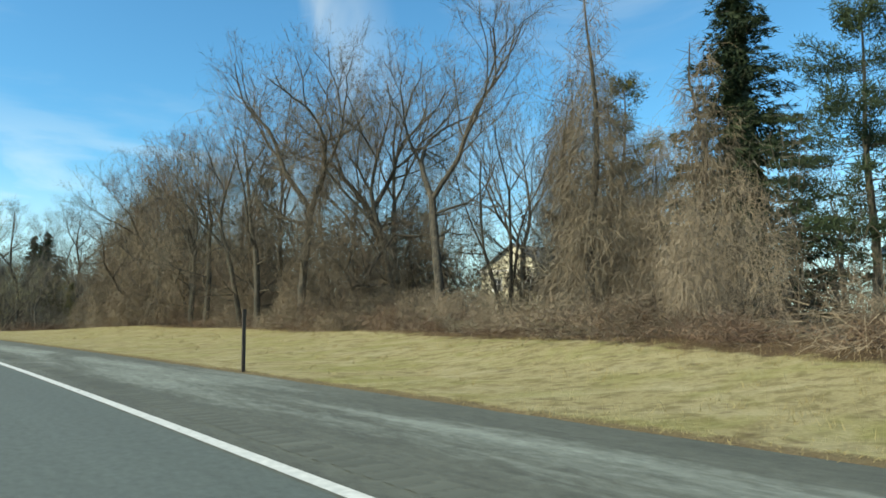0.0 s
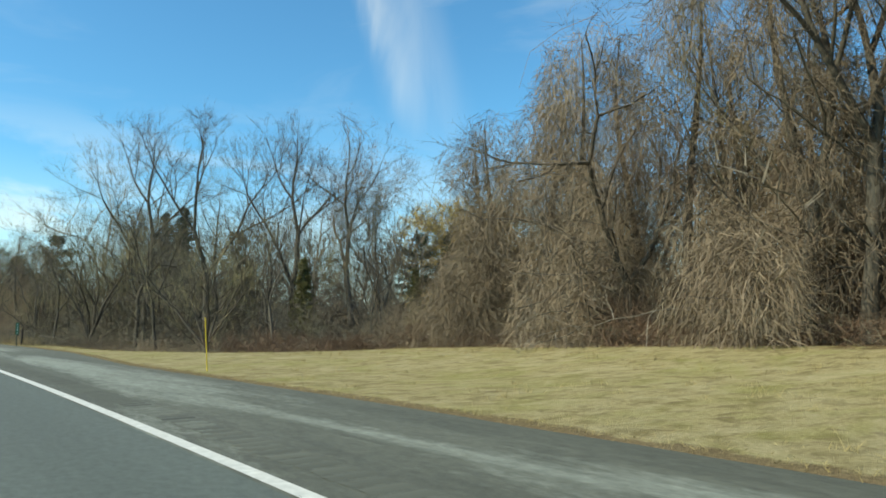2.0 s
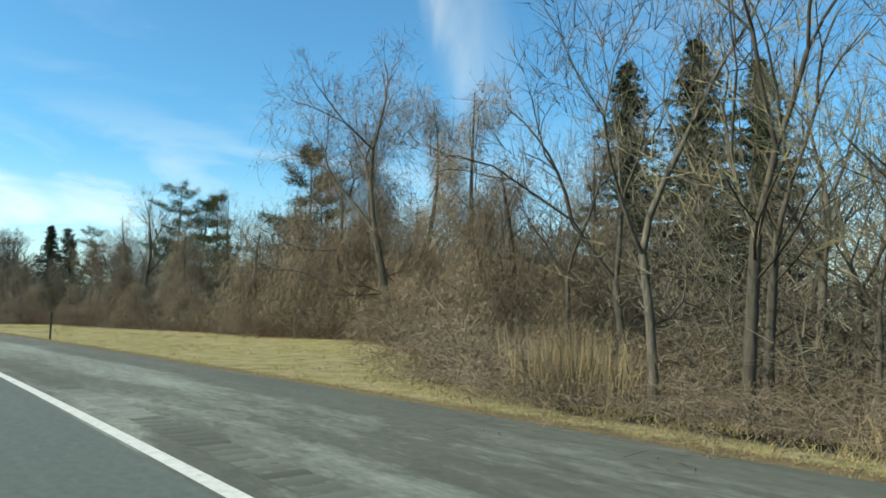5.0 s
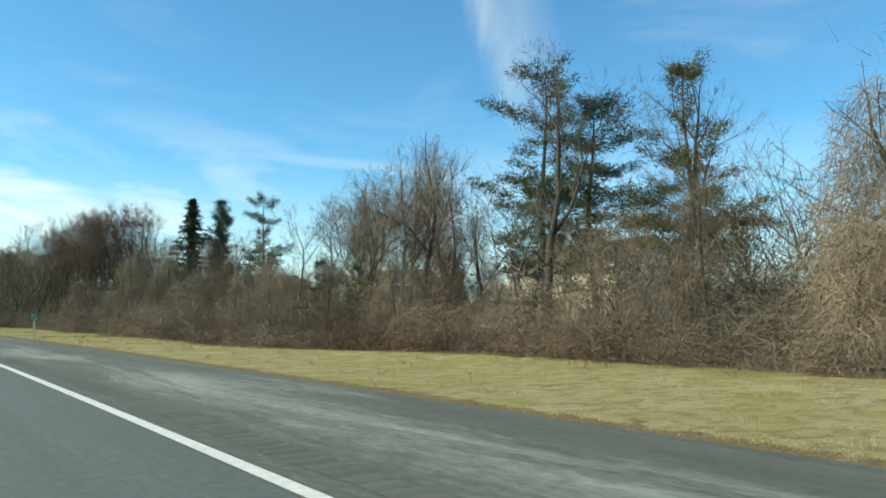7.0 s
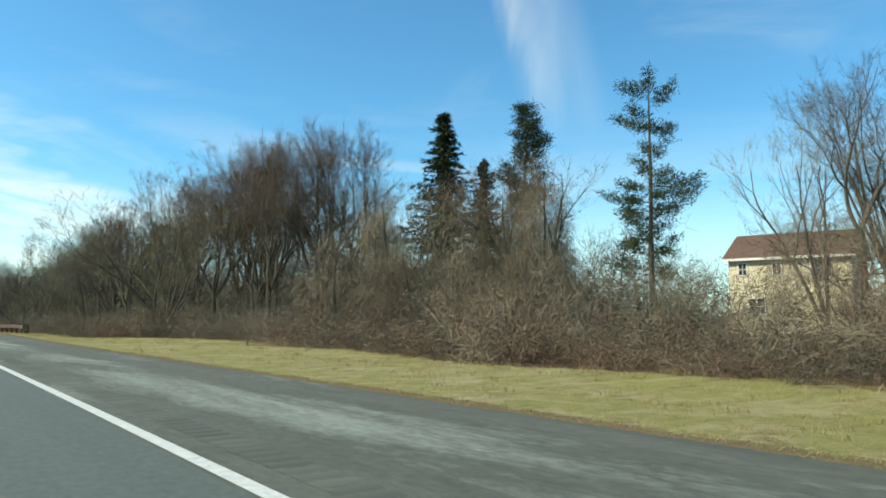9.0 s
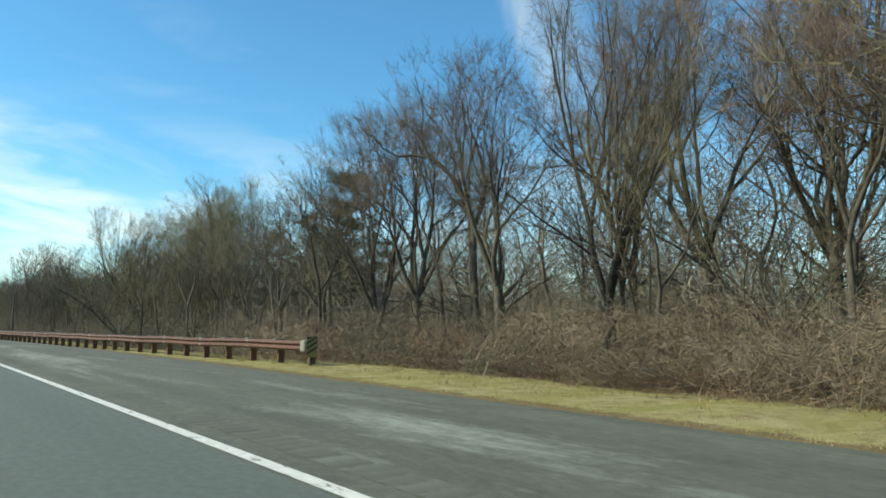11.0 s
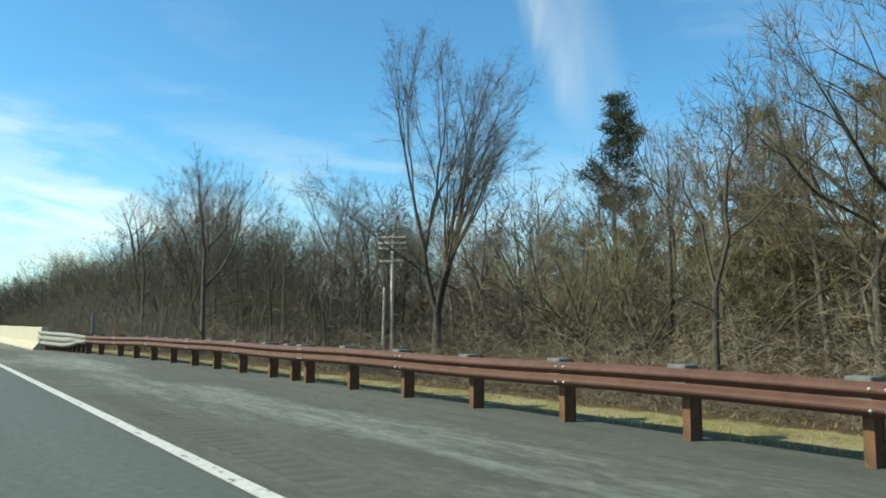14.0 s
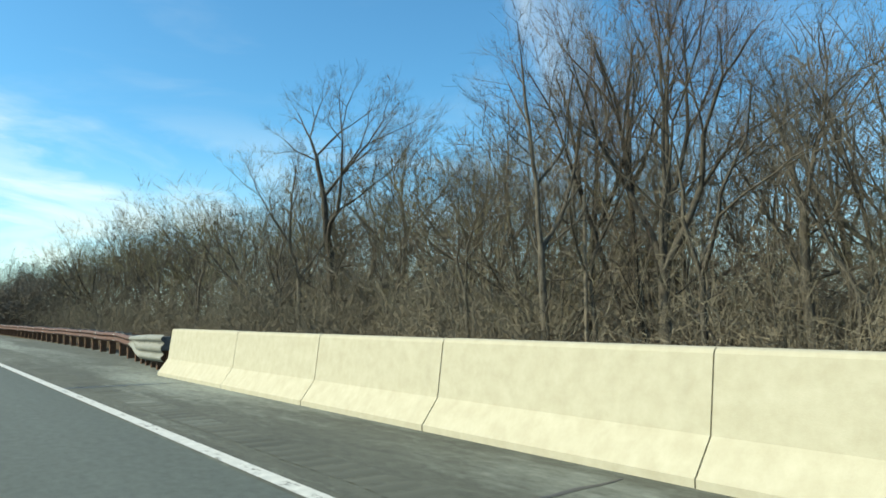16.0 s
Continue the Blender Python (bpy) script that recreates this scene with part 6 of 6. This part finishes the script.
def canopy(s):
    """Usual height of the smaller trees."""
    return float(np.interp(s, [-20, 60, 72, 84, 95, 110, 150, 165, 200, 215, 232, 240, 285, 296, 325, 340, 375, 396, 402, 425, 432, 445, 470, 500, 700],
                           [15, 15, 10, 8, 10, 12, 11, 9.5, 9, 9.0, 8.5, 5.0, 5.5, 11.5, 12.5, 10.5, 11.5, 10, 9, 9, 9, 9.5, 12.5, 16, 17]))


def woods_height(s):
    """Usual height of the woods further back."""
    return float(np.interp(s, [0, 60, 75, 95, 150, 165, 205, 232, 240, 285, 296, 325, 340, 400, 430, 470, 700],
                           [13, 13, 13, 14, 13, 12, 11.5, 9.5, 6.0, 6.0, 11.5, 13, 12.5, 12, 13, 15, 18]))


# smaller trees between the large ones
for s in list(np.arange(32, 470, 2.3)) + list(np.arange(470, 580, 2.6)):
    f = float(front(s))
    d = f + (GR.uniform(3.5, 16) if s < 425 else GR.uniform(9, 20)) + (19 if 398 < s < 438 else 0)
    h = canopy(s) * GR.uniform(0.6, 1.05)
    if 216 < s < 231:
        continue
    if in_gap(s, d):
        continue
    pool = ["slight", "slightolive", "slightbent", "sapling", "slight", "slightbent", "low"]
    if s < 88 or 155 < s < 200:
        pool += ["shaggy", "column", "shaggy", "slightbent", "slight"]
    if 200 < s < 300:
        pool += ["shaggytan", "low", "shaggytan"]
    put_tree(pool[int(GR.integers(len(pool)))], s + GR.uniform(-1, 1), d, h)

# close stand of slim trees behind the barrier
for s in np.arange(439, 478, 1.5):
    put_tree(["slight", "ash", "slightolive", "slight", "twin"][int(GR.integers(5))], s + GR.uniform(-0.6, 0.6), GR.uniform(22, 35), GR.uniform(9.5, 13.5), None, GR.uniform(0.55, 0.9))
# brush along the grass, in lumps
for s in np.arange(0, 335, 1.7):
    f = float(front(s))
    swell = 0.75 + 0.35 * math.sin(s * 0.55) + 0.25 * math.sin(s * 0.21 + 1.0)
    if 95 < s < 140:
        pool, h = ["brush", "tallbrush", "drape", "brush"], 1.3
    elif 140 <= s < 155:
        pool, h = ["drape", "briar", "drape"], 1.5
    elif s < 95:
        pool, h = ["bramble", "briar", "bramble", "drape"], 2.3
    else:
        pool, h = ["brush", "briar", "drape", "drape", "bramble"], 2.2
    put_tree(pool[int(GR.integers(len(pool)))], s + GR.uniform(-0.6, 0.6), f + GR.uniform(0.6, 2.2), h * max(0.45, swell) * GR.uniform(0.75, 1.2), None, GR.uniform(0.8, 1.3), "bushes along the verge")
# rounded vine-draped shrubs that stand out of the brush
for s in np.arange(156, 335, 3.0):
    f = float(front(s))
    if 258 < s < 268:
        continue
    if 246 < s < 258:
        put_tree("domebrown", s, f + GR.uniform(2.5, 6.0), GR.uniform(1.6, 2.3), None, 0.8)
        continue
    k = ["domebrown", "masslow", "domebrown", "masslow", "dome"][int(GR.integers(5))]
    put_tree(k, s + GR.uniform(-1.3, 1.3), f + GR.uniform(2.5, 7.0), (GR.uniform(2.2, 3.4) if 210 < s < 234 else GR.uniform(1.6, 2.6) if s > 286 else GR.uniform(4.0, 6.8)) if s > 205 else GR.uniform(3.4, 5.6), None, GR.uniform(0.6, 1.0))
for s in np.arange(33, 88, 4.2):
    k = ["domebrown", "masslow", "domebrown", "shaggy"][int(GR.integers(4))]
    put_tree(k, s + GR.uniform(-1.5, 1.5), float(front(s)) + GR.uniform(2.8, 6.0), GR.uniform(2.2, 3.4) if k == "domebrown" else GR.uniform(4.0, 8.0), None, GR.uniform(0.6, 0.95))

# ---- undergrowth behind, joined ----
def transformed(u, key, s, d, height, full, wide, rot):
    if height > 2.2 and in_gap(s, d):
        return
    v, f = key
    c, sn = math.cos(rot), math.sin(rot)
    q = v * np.array([wide, wide, height / full])
    q = np.stack([q[:, 0] * c - q[:, 1] * sn, q[:, 0] * sn + q[:, 1] * c, q[:, 2]], -1)
    u.add(q + np.asarray(at(s, d, float(ground_z(s, d)))), f)


def stuff(name, soup, material, label, category):
    ob = new(name, soup.mesh(name, material, False))
    return tagged(ob, label, category, "", "stuff")


def lump(s):
    """Uneven height of the thicket along the road."""
    return max(0.35, 0.82 + 0.34 * math.sin(s * 0.47) + 0.28 * math.sin(s * 0.19 + 2.0) + 0.20 * math.sin(s * 1.1 + 0.6))


def clump(seed, h, wide, canes, arch, r, twigs, twig_r, spread=0.3, reach=None):
    both = Soup()
    for q in bush(seed, h, wide, canes, arch, twigs, r, twig_r, spread, reach):
        both.add(*q.arrays())
    return both.arrays()


THICK = [clump(81 + i, 3.2, 2.2, 9, a, 0.006, 900, 0.0058) for i, a in enumerate((0.04, 0.10, 0.16, 0.24))]
mats = [("undergrowth", BRUSH, "tangled grey-tan leafless undergrowth under the trees"), ("bramble_undergrowth", BRAMBLE, "tangled red-brown undergrowth behind the verge"), ("vine_undergrowth", VINE, "shaggy brown vine tangle between the trees")]
for i, (n, m_, lab) in enumerate(mats):
    u = Soup()
    for s in np.arange(0 + i * 0.7, 330, 2.4 if i == 0 else 4.0):
        f = float(front(s))
        tall = float(np.interp(s, [0, 20, 35, 80, 95, 148, 160, 203, 211, 230, 238, 255, 259, 268, 272, 294, 299, 330, 400, 520], [1.8, 1.8, 2.4, 2.6, 2.0, 2.2, 3.8, 4.2, 2.6, 2.6, 4.6, 4.6, 3.7, 3.7, 4.6, 4.6, 2.4, 2.4, 3.0, 3.0]))
        for lo, hi in ((2.0, 5.0), (5.0, 12.0)) if i == 0 else ((2.0, 9.0),):
            transformed(u, THICK[int(GR.integers(4))], s + GR.uniform(-1.2, 1.2), f + GR.uniform(lo, hi), tall * lump(s) * GR.uniform(0.65, 1.1) * (1.15 if lo > 4 else 0.9), 3.2, GR.uniform(0.9, 1.5), GR.uniform(0, 6.28))
    stuff(n, u, m_, lab, "undergrowth")
# tall saplings and brush that close the view between the trunks
BACK = [clump(87 + i, 11, 2.8, 10, 0.02, 0.028, 900, 0.017, 0.13, (0.4, 1.4)) for i in range(3)]
u = Soup()
for s in np.arange(4, 530, 2.4):
    f = float(front(s))
    h = min(12.5, woods_height(s) * 0.85)
    for lo, hi in ((28, 36), (38, 50)) if s < 434 else ((28, 36), (38, 50), (31, 40)):
        if (394 < s < 400 and lo < 30) or (399 < s < 406 and lo > 30) or 264 < s < 276 or s < 18 or 87 < s < 102 or (299 < s < 306 and lo < 30) or (308 < s < 316 and lo > 30):
            continue
        transformed(u, BACK[int(GR.integers(3))], s + GR.uniform(-1.2, 1.2), GR.uniform(lo, hi) + (5 if 400 < s < 442 else 0), h * GR.uniform(0.7, 1.2), 11, GR.uniform(0.9, 1.4), GR.uniform(0, 6.28))
for s in list(np.arange(96, 206, 3.0)) + list(np.arange(300, 560, 2.4)):
    transformed(u, BACK[int(GR.integers(3))], s + GR.uniform(-1.5, 1.5), GR.uniform(48, 66), min(11.0, woods_height(s) * 0.8) * GR.uniform(0.7, 1.2), 11, GR.uniform(1.3, 1.9), GR.uniform(0, 6.28))
stuff("sapling_thicket", u, TWIG, "dense grey-brown sapling thicket behind the front trees", "thicket")

# fine upright stems that fill the edge of the woods
STEMS = [clump(101 + i, 4.6, 2.3, 12, 0.03, 0.009, 850, 0.0065, 0.14, (0.25, 0.9)) for i in range(3)]
u = Soup()
for s in list(np.arange(34, 205, 3.4)) + list(np.arange(296, 560, 2.0)):
    f = float(front(s))
    tall = float(np.interp(s, [0, 60, 80, 150, 200, 297, 330, 395, 405, 430, 445, 500], [5.5, 5.5, 4.0, 4.5, 5, 3.2, 3.6, 4.5, 2.4, 2.4, 5.5, 6]))
    for lo, hi in ((5, 10), (10, 17)):
        transformed(u, STEMS[int(GR.integers(3))], s + GR.uniform(-1, 1), f + GR.uniform(lo, hi), tall * GR.uniform(0.6, 1.25), 4.6, GR.uniform(0.9, 1.4), GR.uniform(0, 6.28))
for s in np.arange(395, 520, 2.2):
    transformed(u, STEMS[int(GR.integers(3))], s + GR.uniform(-1, 1), GR.uniform(31.5, 42), GR.uniform(4.5, 7), 4.6, GR.uniform(1.2, 1.7), GR.uniform(0, 6.28))
stuff("stem_thicket", u, BRUSH, "fine upright grey-brown stems filling the edge of the woods", "thicket")

# growth deeper in the woods, its colour darkened to stand in for shade
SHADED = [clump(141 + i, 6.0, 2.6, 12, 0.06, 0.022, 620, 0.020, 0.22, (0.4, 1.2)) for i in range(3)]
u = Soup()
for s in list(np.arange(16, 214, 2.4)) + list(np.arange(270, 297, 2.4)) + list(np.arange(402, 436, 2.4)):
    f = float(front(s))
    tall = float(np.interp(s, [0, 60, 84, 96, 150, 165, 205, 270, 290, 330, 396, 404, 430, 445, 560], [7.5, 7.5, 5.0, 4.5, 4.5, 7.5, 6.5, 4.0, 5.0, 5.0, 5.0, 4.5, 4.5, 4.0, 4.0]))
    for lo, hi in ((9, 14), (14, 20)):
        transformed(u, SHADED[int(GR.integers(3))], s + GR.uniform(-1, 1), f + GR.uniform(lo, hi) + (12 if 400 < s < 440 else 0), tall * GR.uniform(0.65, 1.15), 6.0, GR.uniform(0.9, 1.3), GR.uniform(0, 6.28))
stuff("inner_thicket", u, SHADE_STEM, "brown tangle of stems deep in the woods, coloured darker for shade", "thicket")

# ---- woods further back, joined ----
FAR = []
for i in range(5):
    _w, _f, _ = grow(seed=91 + i, h=12, r0=0.14, fork=0.34, spread=38, veer=13, lift=0.07, wob=0.12, levels=5, low=2, twigs=1.5, twig_len=1.2, twig_r=0.020, sides=4)
    both = Soup()
    for a in (_w.arrays(), _f.arrays()):
        both.add(*a)
    FAR.append(both.arrays())
DISTANT = [clump(191 + i, 14, 4.2, 9, 0.04, 0.05, 900, 0.042, 0.22, (0.5, 1.5)) for i in range(3)]
u = Soup()
for s in np.arange(4, 760, 3.0):
    f = float(front(s))
    h = woods_height(s)
    if s < 20:
        continue
    rows = ((16, 30),) if 200 < s < 290 or s > 640 else ((15, 24), (26, 42))
    for lo, hi in rows:
        transformed(u, FAR[int(GR.integers(5))], s + GR.uniform(-1.3, 1.3), max(f + GR.uniform(lo, hi), GR.uniform(29, 34)), h * GR.uniform(0.7, 1.1), 12, h / 12 * GR.uniform(0.9, 1.3), GR.uniform(0, 6.28))
stuff("far_woods", u, TWIG, "grey-brown leafless woods behind the front trees", "woods")
u = Soup()
for s in np.arange(575, 1200, 4.6):
    for lo, hi in ((1, 6), (8, 22)):
        transformed(u, DISTANT[int(GR.integers(3))], s + GR.uniform(-2.5, 2.5), float(front(s)) + GR.uniform(lo, hi), GR.uniform(12, 19), 14, GR.uniform(0.9, 1.4), GR.uniform(0, 6.28))
for s in np.arange(20, 640, 3.6):
    transformed(u, DISTANT[int(GR.integers(3))], s + GR.uniform(-2, 2), GR.uniform(72, 95), (6.5 if 228 < s < 300 else 11.5) * GR.uniform(0.8, 1.2), 14, GR.uniform(0.9, 1.3), GR.uniform(0, 6.28))
stuff("distant_woods", u, TWIG, "distant grey-brown woods along the road ahead", "woods")


# ---- grasses ----
def blades(n, place, hmin, hmax, width, seed, bend):
    g = np.random.default_rng(seed)
    s, d = place(g, n)
    base = at_many(s, d, ground_z(s, d))
    h = g.uniform(hmin, hmax, n)
    a = g.uniform(0, 6.28, n)
    lean = np.stack([np.cos(a), np.sin(a), 0 * a], -1) * (h * g.uniform(0.1, bend, n))[:, None]
    u = Soup()
    u.slivers(base, lean + np.array([0, 0, 1]) * h[:, None], width, g)
    return u


def verge(g, n):
    s = g.uniform(-3, 335, n)
    q = g.random(n) ** 1.4
    return s, edge(s) + 0.05 + (front(s) - edge(s) + 0.6) * q


def tussocks(g, n):
    """Places in loose tufts, more of them towards the brush."""
    k = n // 14
    s = g.uniform(-3, 335, k)
    d = edge(s) + 0.4 + (front(s) - edge(s)) * g.random(k) ** 0.7
    pick = g.integers(0, k, n)
    return s[pick] + g.normal(0, 0.10, n), d[pick] + g.normal(0, 0.10, n)


def rim(g, n):
    s = g.uniform(-3, 330, n)
    return s, edge(s) + g.normal(0.12, 0.10, n)


def far_rim(g, n):
    s = g.uniform(-3, 335, n)
    return s, front(s) + g.normal(0.0, 0.5, n)


def behind_rail(g, n):
    s = g.uniform(330, 425, n)
    return s, np.interp(s, [330, 355, 392, 420, 425], [9.6, 8.6, 7.7, 7.2, 6.2]) + g.random(n) ** 1.5 * 4.0


# low brush close behind the rail
for s in np.arange(337, 424, 1.8):
    near = float(np.interp(s, [330, 355, 378, 392, 425], [10.6, 10.2, 9.6, 8.8, 8.0]))
    k = ["brush", "brush", "drape", "tallbrush"][int(GR.integers(4))]
    put_tree(k, s + GR.uniform(-0.6, 0.6), near + GR.uniform(1.2, 3.4), GR.uniform(0.7, 1.5), None, GR.uniform(0.6, 1.1), "bushes behind the guardrail")
grass = Soup()
for u in (blades(60000, verge, 0.015, 0.05, 0.004, 1, 1.8), blades(16000, rim, 0.02, 0.06, 0.004, 2, 1.8), blades(42000, tussocks, 0.05, 0.15, 0.0045, 8, 1.1), blades(14000, behind_rail, 0.02, 0.10, 0.005, 4, 1.6)):
    grass.add(*u.arrays())
stuff("verge_grass", grass, GRASS, "short dry straw-coloured grass on the roadside", "grass")
reeds = Soup()
for u in (blades(5000, far_rim, 0.08, 0.35, 0.004, 3, 1.2),
          blades(6000, lambda g, n: (lambda s: (s, front(s) + np.abs(g.normal(0, 0.8, n)) - 0.4))(g.uniform(108, 142, n)), 0.2, 0.65, 0.005, 6, 0.9),
          blades(750, lambda g, n: (lambda s: (s, 9.7 + g.normal(0, 0.45, n)))(g.normal(147.2, 0.6, n)), 0.7, 1.6, 0.008, 7, 0.55)):
    reeds.add(*u.arrays())
stuff("dry_reeds", reeds, REED, "tall dry tan grass and reeds along the brush", "grass")
